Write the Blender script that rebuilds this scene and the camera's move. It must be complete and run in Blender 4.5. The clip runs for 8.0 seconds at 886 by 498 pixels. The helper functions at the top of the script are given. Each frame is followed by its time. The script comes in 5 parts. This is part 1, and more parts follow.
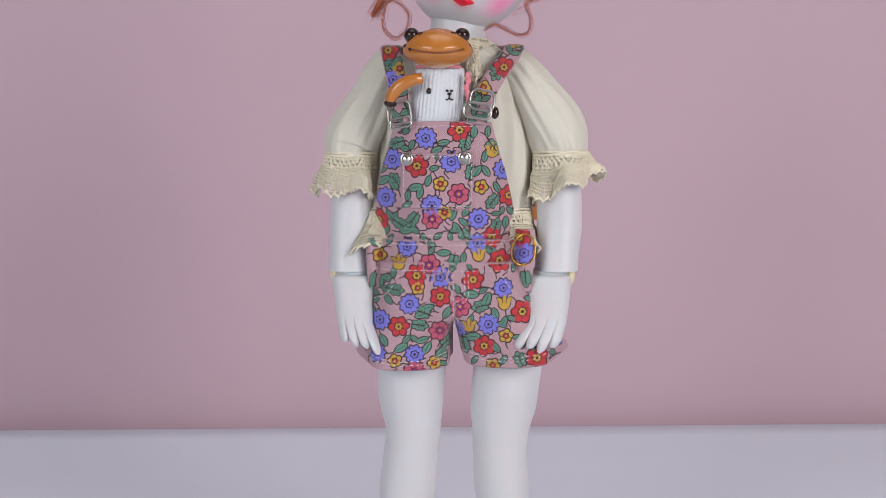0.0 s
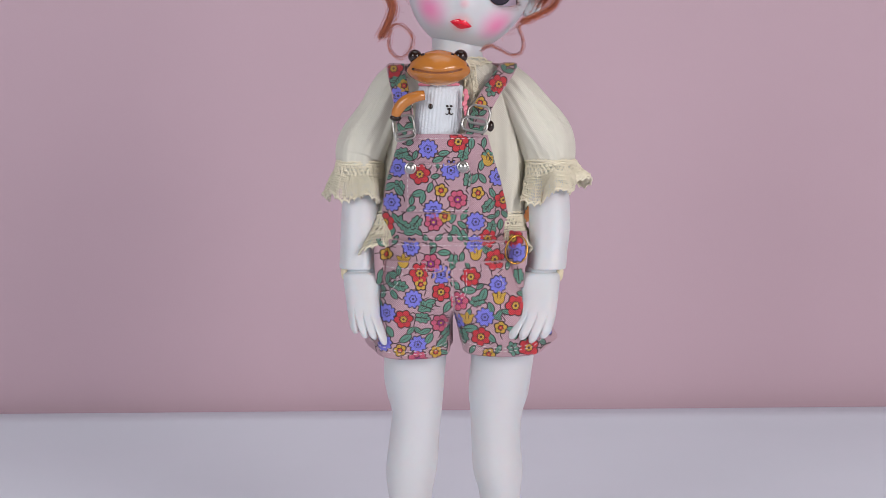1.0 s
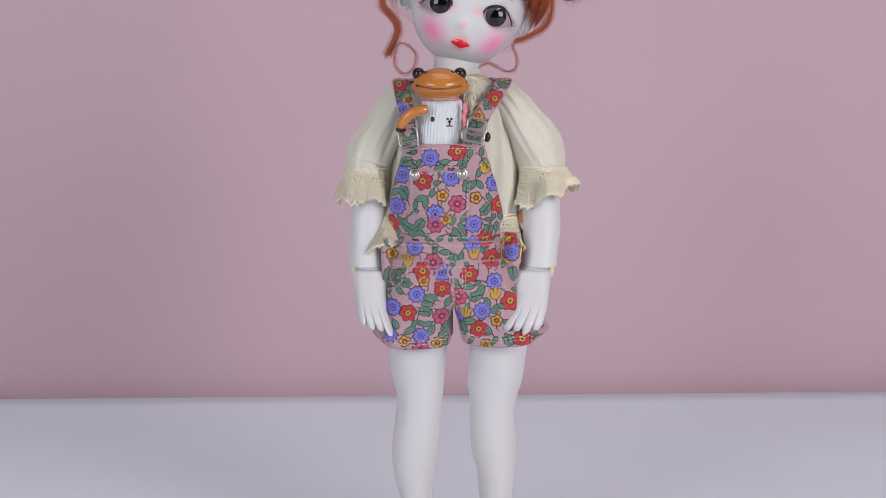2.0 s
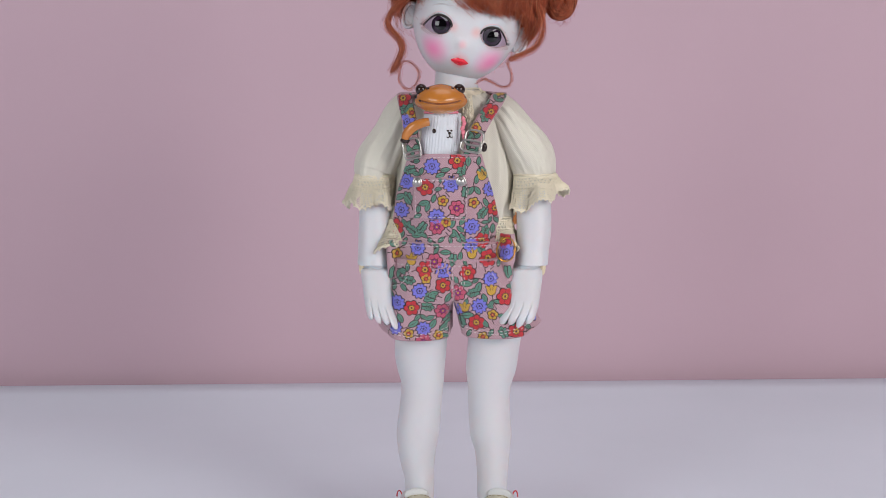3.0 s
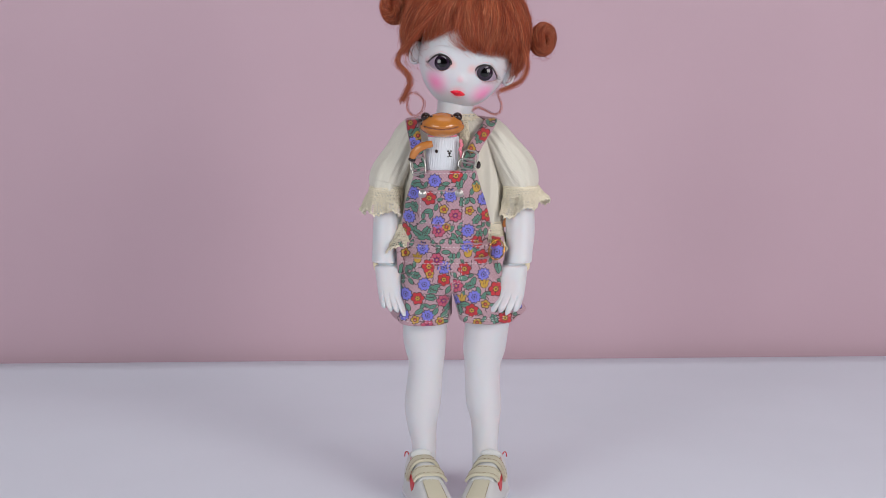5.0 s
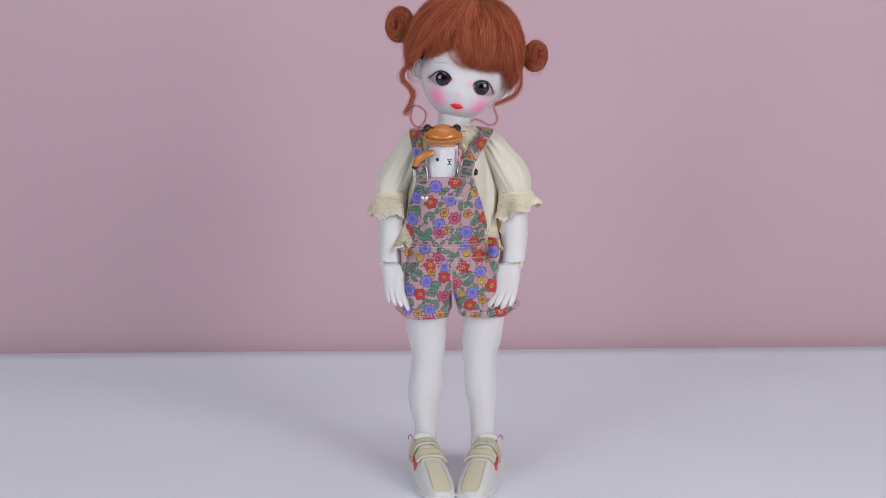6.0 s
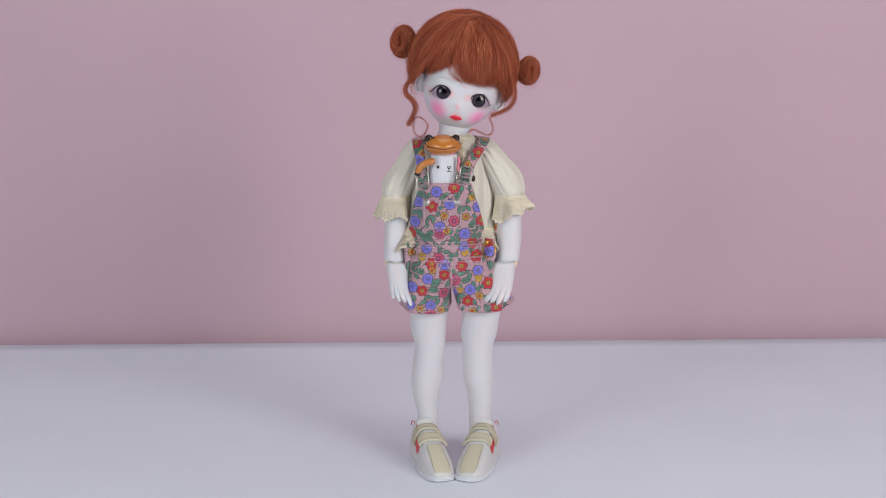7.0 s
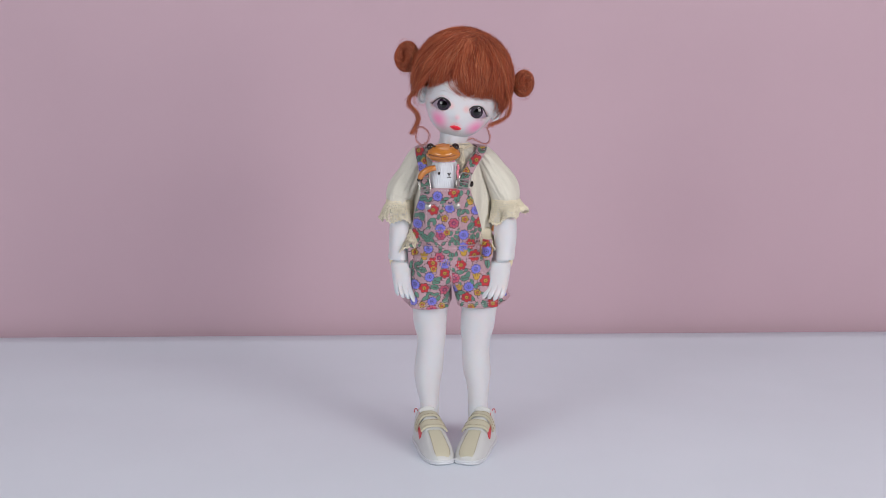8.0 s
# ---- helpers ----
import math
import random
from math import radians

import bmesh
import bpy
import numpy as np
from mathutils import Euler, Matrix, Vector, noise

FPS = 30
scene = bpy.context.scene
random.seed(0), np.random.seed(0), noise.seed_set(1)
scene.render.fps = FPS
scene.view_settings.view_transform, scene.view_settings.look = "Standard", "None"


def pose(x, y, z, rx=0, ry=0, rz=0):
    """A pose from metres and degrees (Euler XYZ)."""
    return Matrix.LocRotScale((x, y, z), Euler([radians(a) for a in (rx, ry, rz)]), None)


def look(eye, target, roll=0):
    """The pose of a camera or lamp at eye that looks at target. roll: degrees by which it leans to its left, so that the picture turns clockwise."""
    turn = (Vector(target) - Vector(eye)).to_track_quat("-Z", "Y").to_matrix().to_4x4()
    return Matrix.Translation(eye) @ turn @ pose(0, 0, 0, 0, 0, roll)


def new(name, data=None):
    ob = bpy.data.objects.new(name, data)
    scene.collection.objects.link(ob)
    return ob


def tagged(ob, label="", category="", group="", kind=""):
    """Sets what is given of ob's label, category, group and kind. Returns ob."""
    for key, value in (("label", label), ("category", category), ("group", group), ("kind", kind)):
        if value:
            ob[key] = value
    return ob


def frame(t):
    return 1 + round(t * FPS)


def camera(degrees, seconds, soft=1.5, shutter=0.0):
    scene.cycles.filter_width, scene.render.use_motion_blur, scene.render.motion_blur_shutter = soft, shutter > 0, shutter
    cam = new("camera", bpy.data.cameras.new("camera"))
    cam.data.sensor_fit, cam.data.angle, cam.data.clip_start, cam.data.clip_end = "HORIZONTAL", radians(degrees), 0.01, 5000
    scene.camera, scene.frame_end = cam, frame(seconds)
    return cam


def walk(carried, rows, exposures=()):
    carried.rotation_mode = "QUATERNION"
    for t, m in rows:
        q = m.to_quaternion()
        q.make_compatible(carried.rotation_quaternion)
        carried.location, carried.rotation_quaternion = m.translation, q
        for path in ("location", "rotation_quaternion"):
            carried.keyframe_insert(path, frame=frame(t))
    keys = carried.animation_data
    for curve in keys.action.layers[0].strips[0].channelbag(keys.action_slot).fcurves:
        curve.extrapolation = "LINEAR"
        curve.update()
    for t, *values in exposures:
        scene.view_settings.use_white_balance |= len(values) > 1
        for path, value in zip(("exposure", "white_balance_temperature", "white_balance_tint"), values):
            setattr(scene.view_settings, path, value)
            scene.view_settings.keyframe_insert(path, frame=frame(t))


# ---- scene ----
# ---- camera ----
cam = camera(38.0, 8.0, soft=0.5)
ROWS = [
    (0.0, 0.00301, -0.44397, 0.17853, 0.477, -5.212, 0.062),
    (1.5, 0.00425, -0.50861, 0.19372, 0.600, -6.300, -0.011),
    (3.5, 0.00412, -0.60145, 0.21718, 0.543, -7.563, -0.025),
    (4.5, 0.00389, -0.65548, 0.22995, 0.493, -8.056, 0.003),
    (6.5, 0.00713, -0.77274, 0.25975, 0.698, -9.040, -0.029),
    (8.0, 0.01405, -0.86287, 0.28239, 1.121, -9.576, -0.049),
]
walk(cam, [(t, pose(x, y, z, 90 + pitch, -roll, yaw)) for t, x, y, z, yaw, pitch, roll in ROWS])

# ---- light: two softboxes and a ceiling lamp in an unseen grey room ----
world = bpy.data.worlds.new("world")
world.use_nodes = True
world.node_tree.nodes["Background"].inputs[0].default_value = (0.8, 0.86, 1.0, 1)
world.node_tree.nodes["Background"].inputs[1].default_value = 0.3
scene.world = world


def softbox(name, eye, target, size, watts, colour):
    data = bpy.data.lights.new(name, "AREA")
    data.shape, data.size, data.energy, data.color = "SQUARE", size, watts, colour
    ob = new(name, data)
    ob.matrix_world = look(eye, target)
    return ob


softbox("softbox_right", (0.80, -0.92, 0.47), (0.0, 0.05, 0.14), 0.56, 8.7, (1.0, 0.97, 0.97))
softbox("softbox_left", (-0.74, -0.97, 0.47), (0.0, 0.05, 0.14), 0.56, 5.8, (0.93, 0.97, 1.0))
softbox("ceiling_lamp", (0.15, -0.3, 1.75), (0.1, -0.05, 0), 1.3, 7.8, (0.93, 0.97, 1.0))
scene.view_settings.exposure = 0.0


# ---- materials ----
def mat(name, colour, rough=0.5, metal=0.0, grain=0.0, grain_scale=400, vary=0.06, vary_scale=30, coat=0.0, sss=0.0, sheen=0.0, weave=0.0, thread=0.00042, spec=0.5, random=0.0):
    m = bpy.data.materials.new(name)
    m.use_nodes = True
    nt = m.node_tree
    b = nt.nodes["Principled BSDF"]
    N = lambda kind, **k: node(nt, kind, **k)
    tc = N("ShaderNodeTexCoord")
    noise_a = N("ShaderNodeTexNoise", Scale=vary_scale, Detail=4.0)
    noise_b = N("ShaderNodeTexNoise", Scale=grain_scale, Detail=3.0)
    for n in (noise_a, noise_b):
        nt.links.new(tc.outputs["Object"], n.inputs["Vector"])
    ramp = N("ShaderNodeMapRange")
    ramp.inputs["To Min"].default_value, ramp.inputs["To Max"].default_value = 1 - vary * 2, 1 + vary * 2
    nt.links.new(noise_a.outputs["Fac"], ramp.inputs["Value"])
    mul = N("ShaderNodeMix")
    mul.data_type, mul.blend_type = "RGBA", "MULTIPLY"
    mul.inputs[0].default_value = 1.0
    mul.inputs[6].default_value = (*colour, 1)
    nt.links.new(ramp.outputs[0], mul.inputs[7])
    out = mul.outputs[2]
    height = noise_b.outputs["Fac"]
    if weave:
        sep = N("ShaderNodeSeparateXYZ")
        nt.links.new(tc.outputs["Object"], sep.inputs[0])
        waves = []
        for axis in ("X", "Z"):
            k = N("ShaderNodeMath")
            k.operation = "MULTIPLY"
            k.inputs[1].default_value = 2 * math.pi / thread
            nt.links.new(sep.outputs[axis], k.inputs[0])
            s = N("ShaderNodeMath")
            s.operation = "SINE"
            nt.links.new(k.outputs[0], s.inputs[0])
            waves.append(s)
        pr = N("ShaderNodeMath")
        pr.operation = "MULTIPLY"
        for i in (0, 1):
            nt.links.new(waves[i].outputs[0], pr.inputs[i])
        wr = N("ShaderNodeMapRange")
        wr.inputs["From Min"].default_value = -1
        wr.inputs["To Min"].default_value, wr.inputs["To Max"].default_value = 1 - weave, 1 + weave
        nt.links.new(pr.outputs[0], wr.inputs["Value"])
        m2 = N("ShaderNodeMix")
        m2.data_type, m2.blend_type = "RGBA", "MULTIPLY"
        m2.inputs[0].default_value = 1.0
        nt.links.new(out, m2.inputs[6])
        nt.links.new(wr.outputs[0], m2.inputs[7])
        out = m2.outputs[2]
        ad = N("ShaderNodeMath")
        nt.links.new(pr.outputs[0], ad.inputs[0])
        nt.links.new(noise_b.outputs["Fac"], ad.inputs[1])
        height = ad.outputs[0]
    if random:
        geo = N("ShaderNodeNewGeometry")
        rr = N("ShaderNodeMapRange")
        rr.inputs["To Min"].default_value, rr.inputs["To Max"].default_value = 1 - random, 1 + random
        nt.links.new(geo.outputs["Random Per Island"], rr.inputs["Value"])
        m3 = N("ShaderNodeMix")
        m3.data_type, m3.blend_type = "RGBA", "MULTIPLY"
        m3.inputs[0].default_value = 1.0
        nt.links.new(out, m3.inputs[6])
        nt.links.new(rr.outputs[0], m3.inputs[7])
        out = m3.outputs[2]
    nt.links.new(out, b.inputs["Base Color"])
    if grain:
        bump = N("ShaderNodeBump", Strength=grain, Distance=0.0003)
        nt.links.new(height, bump.inputs["Height"])
        nt.links.new(bump.outputs[0], b.inputs["Normal"])
    b.inputs["Roughness"].default_value = rough
    b.inputs["Metallic"].default_value = metal
    b.inputs["Coat Weight"].default_value = coat
    b.inputs["Coat Roughness"].default_value = 0.06
    b.inputs["Specular IOR Level"].default_value = spec
    b.inputs["Sheen Weight"].default_value = sheen
    if sss:
        b.inputs["Subsurface Weight"].default_value = sss
        b.inputs["Subsurface Radius"].default_value = (1.0, 0.6, 0.5)
        b.inputs["Subsurface Scale"].default_value = 0.004
    return m


def node(nt, kind, **inputs):
    n = nt.nodes.new(kind)
    for k, v in inputs.items():
        n.inputs[k].default_value = v
    return n


def hair_shades(m, stops):
    """A random shade per hair, dark to golden; the extremes paint shade and highlight."""
    nt = m.node_tree
    mul = nt.nodes["Principled BSDF"].inputs["Base Color"].links[0].from_node
    geo = nt.nodes.new("ShaderNodeNewGeometry")
    ramp = nt.nodes.new("ShaderNodeValToRGB")
    while len(ramp.color_ramp.elements) < len(stops):
        ramp.color_ramp.elements.new(0.5)
    for e, (at, colour) in zip(ramp.color_ramp.elements, stops):
        e.position, e.color = at, (*colour, 1)
    nt.links.new(geo.outputs["Random Per Island"], ramp.inputs[0])
    nt.links.new(ramp.outputs[0], mul.inputs[6])


def spots(m, marks):
    """Soft round tints in the paint of a material: (centre, radius, colour, strength)."""
    nt = m.node_tree
    b = nt.nodes["Principled BSDF"]
    out = b.inputs["Base Color"].links[0].from_socket
    tc = nt.nodes.new("ShaderNodeTexCoord")
    for centre, radius, colour, strength in marks:
        d = nt.nodes.new("ShaderNodeVectorMath")
        d.operation = "DISTANCE"
        nt.links.new(tc.outputs["Object"], d.inputs[0])
        d.inputs[1].default_value = centre
        r = nt.nodes.new("ShaderNodeMapRange")
        r.interpolation_type = "SMOOTHSTEP"
        r.inputs["From Max"].default_value = radius
        r.inputs["To Min"].default_value, r.inputs["To Max"].default_value = strength, 0.0
        nt.links.new(d.outputs["Value"], r.inputs["Value"])
        mix = nt.nodes.new("ShaderNodeMix")
        mix.data_type = "RGBA"
        nt.links.new(r.outputs[0], mix.inputs[0])
        nt.links.new(out, mix.inputs[6])
        mix.inputs[7].default_value = (*colour, 1)
        out = mix.outputs[2]
    nt.links.new(out, b.inputs["Base Color"])


M_WALL = mat("pink_backdrop_paper", (0.555, 0.382, 0.442), 0.7, grain=0.12, grain_scale=900, vary=0.025, vary_scale=6)
M_FLOOR = mat("white_table_cloth", (0.745, 0.79, 0.865), 0.6, grain=0.15, grain_scale=700, vary=0.02, vary_scale=9)
M_UNSEEN_ROOM = mat("unseen_room_grey", (0.24, 0.24, 0.255), 0.85, vary=0.02)
M_RESIN = mat("white_resin", (0.66, 0.645, 0.67), 0.45, grain=0.02, grain_scale=900, vary=0.012, vary_scale=60, sss=0.45)
M_JOINT = mat("yellowed_resin", (0.78, 0.66, 0.45), 0.5)
M_LIP = mat("red_lip_paint", (0.80, 0.008, 0.035), 0.25, coat=0.6)
M_LIPLINE = mat("dark_red_lip_line", (0.36, 0.006, 0.02), 0.4)
# base colour carries the pinkish shade that falls under the lids
M_SCLERA_SHADED = mat("eye_white_shaded", (0.36, 0.27, 0.34), 0.25, coat=0.25)
M_LIMBUS = mat("dark_iris_rim", (0.004, 0.002, 0.004), 0.14, coat=0.45, spec=0.25)
M_IRIS = mat("violet_brown_iris", (0.020, 0.009, 0.021), 0.10, coat=0.6, spec=0.2)
M_PUPIL = mat("black_pupil", (0.002, 0.0015, 0.002), 0.06, coat=0.6, spec=0.2)
M_LASH = mat("dark_brown_lash", (0.018, 0.010, 0.010), 0.6)
M_LOWLASH = mat("reddish_lower_lash_paint", (0.34, 0.13, 0.11), 0.6)
M_BROW = mat("faint_brow_paint", (0.60, 0.55, 0.56), 0.6)
M_NOSE = mat("pink_nose_paint", (0.85, 0.52, 0.55), 0.45)
M_HAIR = mat("copper_mohair", (1.0, 1.0, 1.0), 0.45, vary=0.16, vary_scale=60, spec=0.35)
hair_shades(M_HAIR, ((0.0, (0.13, 0.026, 0.015)), (0.35, (0.38, 0.072, 0.032)), (0.75, (0.58, 0.125, 0.052)), (1.0, (0.85, 0.36, 0.18))))
M_CAP = mat("dark_copper_mohair", (0.26, 0.075, 0.035), 0.6, vary=0.12, grain=0.4)
M_BLOUSE = mat("cream_cotton", (0.70, 0.66, 0.565), 0.85, grain=0.35, grain_scale=1500, vary=0.035, weave=0.012, thread=0.0008, sheen=0.15)
M_LACE = mat("cream_lace_thread", (0.80, 0.72, 0.56), 0.85, grain=0.3, grain_scale=2500, vary=0.06)
FABRIC = dict(rough=0.85, grain=0.4, grain_scale=1500, vary=0.04, weave=0.30, thread=0.00072, sheen=0.1)
M_CLOTH = mat("dusty_pink_print_cotton", (0.50, 0.31, 0.35), **FABRIC)
M_INK = mat("print_dark_brown", (0.042, 0.022, 0.024), **FABRIC)
M_BLUE = mat("print_periwinkle", (0.20, 0.195, 0.68), **FABRIC)
M_RED = mat("print_red", (0.56, 0.040, 0.052), **FABRIC)
M_ROSE = mat("print_rose", (0.56, 0.10, 0.17), **FABRIC)
M_PLUM = mat("print_plum", (0.30, 0.03, 0.20), **FABRIC)
M_GOLD = mat("print_mustard", (0.58, 0.34, 0.055), **FABRIC)
M_GREEN = mat("print_sage_green", (0.125, 0.28, 0.21), **FABRIC)
M_THREAD = mat("white_stitch_thread", (0.66, 0.58, 0.60), 0.8)
# base darker than nickel: dark reflections are put into the colour
M_CHROME = mat("darkened_nickel", (0.46, 0.44, 0.42), 0.3, metal=1.0, vary=0.02)
M_BRASS = mat("brass_ring", (0.62, 0.33, 0.06), 0.25, metal=1.0)
M_TOY = mat("orange_glazed_toy", (0.50, 0.175, 0.030), 0.24, vary=0.10, vary_scale=120, coat=0.5, grain=0.15, grain_scale=260)
M_TOYDARK = mat("dark_brown_glazed_toy", (0.022, 0.009, 0.006), 0.2, coat=0.4, spec=0.3)
M_TOYMOUTH = mat("toy_mouth_shade", (0.22, 0.06, 0.012), 0.4)
# for the added shape behind the doll
M_ORANGE_FILLER = mat("orange_filler", (0.55, 0.20, 0.04), 0.5, grain=0.2)
M_KNIT = mat("white_knit", (0.66, 0.68, 0.72), 0.9, grain=0.8, grain_scale=1200, vary=0.05, sheen=0.2)
M_PINKBOW = mat("pink_ribbon", (0.75, 0.22, 0.28), 0.7)
M_LEATHER = mat("white_shoe_leather", (0.60, 0.60, 0.59), 0.45, grain=0.15, grain_scale=900, vary=0.03)
M_SUEDE = mat("beige_shoe_leather", (0.56, 0.52, 0.39), 0.6, grain=0.25, grain_scale=900, vary=0.05)
M_SOLE = mat("white_rubber_sole", (0.66, 0.67, 0.70), 0.5, vary=0.02)
M_SHOERED = mat("red_shoe_leather", (0.62, 0.012, 0.022), 0.35)
M_SEAM = mat("tan_stitch", (0.26, 0.20, 0.12), 0.8)


# ---- mesh tools (all lengths in millimetres until a mesh is made) ----
class Geo:
    def __init__(self):
        self.v, self.f, self.m = [], [], []

    def add(self, verts, faces, mat_index=0):
        k = len(self.v)
        self.v += [tuple(p) for p in verts]
        self.f += [tuple(i + k for i in q) for q in faces]
        self.m += [mat_index] * len(faces)

    def grid(self, rows, wrap=True, mi=0, cap=False):
        n, k = len(rows[0]), len(rows)
        faces = []
        for j in range(k - 1):
            for i in range(n if wrap else n - 1):
                i2 = (i + 1) % n
                faces.append((j * n + i, j * n + i2, (j + 1) * n + i2, (j + 1) * n + i))
        verts = [p for r in rows for p in r]
        if cap:
            faces.append(tuple(range(n))[::-1])
            faces.append(tuple((k - 1) * n + i for i in range(n)))
        self.add(verts, faces, mi)

    def loft(self, sections, n=32, power=2.0, mi=0, wobble=0.0, freq=0.1, cap=True, seed=0.0):
        """Level rings (z, cx, cy, rx, ry), smoothly interpolated downwards."""
        rows = []
        for z, cx, cy, rx, ry in smooth(sections):
            row = []
            for i in range(n):
                a = 2 * math.pi * i / n
                c, s = math.cos(a), math.sin(a)
                x = math.copysign(abs(c) ** (2 / power), c) * rx
                y = math.copysign(abs(s) ** (2 / power), s) * ry
                k = 1.0
                if wobble:
                    k += wobble / max(rx, ry) * noise.noise(Vector((cx + x, y + seed, z * 0.6)) * freq)
                row.append((cx + x * k, cy + y * k, z))
            rows.append(row)
        self.grid(rows, True, mi, cap)

    def tube(self, pts, radius, sides=6, mi=0, closed=False):
        pts = [Vector(p) for p in pts]
        n = len(pts)
        rad = radius if callable(radius) else (lambda s: radius)
        rows, up = [], None
        for i, p in enumerate(pts):
            a, b = (pts[i - 1], pts[(i + 1) % n]) if closed else (pts[max(i - 1, 0)], pts[min(i + 1, n - 1)])
            d = (b - a).normalized() if (b - a).length > 1e-9 else Vector((0, 0, 1))
            if up is None:
                up = d.orthogonal().normalized()
            up = up - d * up.dot(d)
            up = up.normalized() if up.length > 1e-6 else d.orthogonal().normalized()
            side = d.cross(up)
            r = rad(i / max(n - 1, 1))
            rows.append([p + (up * math.cos(2 * math.pi * k / sides) + side * math.sin(2 * math.pi * k / sides)) * r for k in range(sides)])
        if closed:
            rows.append(rows[0])
        self.grid(rows, True, mi, not closed)

    def ball(self, centre, radii, m=None, mi=0, nu=28, nv=16, power=2.0):
        m = m or Matrix.Identity(3)
        rows = []
        for j in range(nv + 1):
            t = math.pi * j / nv
            row = []
            for i in range(nu):
                a = 2 * math.pi * i / nu
                d = Vector((math.sin(t) * math.cos(a), math.sin(t) * math.sin(a), math.cos(t)))
                k = sum(abs(q) ** power for q in d) ** (-1 / power)
                row.append(Vector(centre) + m @ Vector((d.x * k * radii[0], d.y * k * radii[1], d.z * k * radii[2])))
            rows.append(row)
        self.grid(rows, True, mi)


def smooth(keys, steps=5):
    """Catmull-Rom through key tuples."""
    out = []
    n = len(keys)
    for i in range(n - 1):
        p0, p1, p2, p3 = keys[max(i - 1, 0)], keys[i], keys[i + 1], keys[min(i + 2, n - 1)]
        for s in range(steps):
            t = s / steps
            out.append(tuple(0.5 * (2 * b + (c - a) * t + (2 * a - 5 * b + 4 * c - d) * t * t + (3 * b - a - 3 * c + d) * t ** 3) for a, b, c, d in zip(p0, p1, p2, p3)))
    out.append(tuple(keys[-1]))
    return out


BASE = {}


def thing(name, base, label, category, group=""):
    e = new(name)
    e.location = [b / 1000 for b in base]
    BASE[e.name] = Vector(base)
    return tagged(e, label, category, group)


def part(name, geo, mats, parent=None, label="", kind=""):
    root = parent
    while root is not None and root.parent is not None:
        root = root.parent
    base = BASE.get(root.name, Vector()) if root is not None else Vector()
    me = bpy.data.meshes.new(name)
    me.from_pydata([((p[0] - base.x) / 1000, (p[1] - base.y) / 1000, (p[2] - base.z) / 1000) for p in geo.v], [], geo.f)
    for m in (mats if isinstance(mats, (list, tuple)) else [mats]):
        me.materials.append(m)
    me.polygons.foreach_set("material_index", geo.m)
    me.polygons.foreach_set("use_smooth", [True] * len(geo.f))
    me.update()
    bm = bmesh.new()
    bm.from_mesh(me)
    bmesh.ops.recalc_face_normals(bm, faces=bm.faces)
    bm.to_mesh(me)
    bm.free()
    ob = new(name, me)
    if parent is not None:
        ob.parent = parent
    return tagged(ob, label, kind=kind)


def box(name, lo, hi, m, kind="structure", label="", category=""):
    bm = bmesh.new()
    bmesh.ops.create_cube(bm, size=1)
    for v in bm.verts:
        v.co = Vector([(a + b) / 2 + c * (b - a) for a, b, c in zip(lo, hi, v.co)])
    me = bpy.data.meshes.new(name)
    bm.to_mesh(me)
    bm.free()
    me.materials.append(m)
    return tagged(new(name, me), label, category, kind=kind)


def lerp_table(table, t):
    for (a, *u), (b, *w) in zip(table, table[1:]):
        if t <= b or (b, *w) == tuple(table[-1]):
            k = min(max((t - a) / (b - a), 0), 1)
            return [p + (q - p) * k for p, q in zip(u, w)]


# ---- the setting ----
def make_floor():
    g = Geo()
    nx, ny = 150, 120
    rows = []
    for j in range(ny + 4):
        row = []
        for i in range(nx + 1):
            x = -1590 + 3180 * i / nx
            edge = 324.1 + 0.0462 * x
            y = -2290 + (edge + 2290) * min(j / ny, 1)
            n = noise.noise(Vector((x * 0.004, y * 0.010, 1.7))) + 0.35 * noise.noise(Vector((x * 0.013, y * 0.03, 5.1)))
            far = min(1.0, max(0.0, (math.hypot(x * 0.6, y + 20) - 75) / 120))
            z = (n - 1.0) * 1.9 * far * min(1.0, max(0.0, (edge - y) / 60))
            drop = ((0, 0), (1.0, -1.0), (1.5, -6.0), (1.5, -80.0))[max(0, j - ny)]
            row.append((x, y + drop[0], z + drop[1]))
        rows.append(row)
    g.grid(rows, False)
    ob = part("floor", g, M_FLOOR, None, "white cloth-covered table top with faint creases", "structure")
    return ob


make_floor()
# backdrop stands slightly askew behind the doll
wall = box("wall_north", (-1.6, 0.0, -0.35), (1.6, 0.03, 1.9), M_WALL, "structure", "plain dusty pink backdrop wall")
wall.matrix_world = pose(0, 0.3376, 0, 0, 0, math.degrees(math.atan(0.0462)))
# unseen room added around the set; its grey sets fill light and reflections
box("wall_south", (-1.6, -2.33, -0.35), (1.6, -2.3, 1.9), M_UNSEEN_ROOM, "structure", "unseen grey room wall")
box("wall_west", (-1.63, -2.33, -0.35), (-1.6, 0.6, 1.9), M_UNSEEN_ROOM, "structure", "unseen grey room wall")
box("wall_east", (1.6, -2.33, -0.35), (1.63, 0.6, 1.9), M_UNSEEN_ROOM, "structure", "unseen grey room wall")
box("ceiling", (-1.63, -2.33, 1.9), (1.63, 0.6, 1.93), M_UNSEEN_ROOM, "structure", "unseen grey room ceiling")
box("ground", (-1.63, -2.33, -0.38), (1.63, 0.6, -0.35), M_UNSEEN_ROOM, "structure", "unseen grey floor under the table")


# ---- the doll: one mesh ----
TILT = math.radians(13.2)
HC = Vector((9.7, -2.0, 242.0))
HM = Matrix(((math.cos(TILT), 0, math.sin(TILT)), (0, 1, 0), (-math.sin(TILT), 0, math.cos(TILT))))
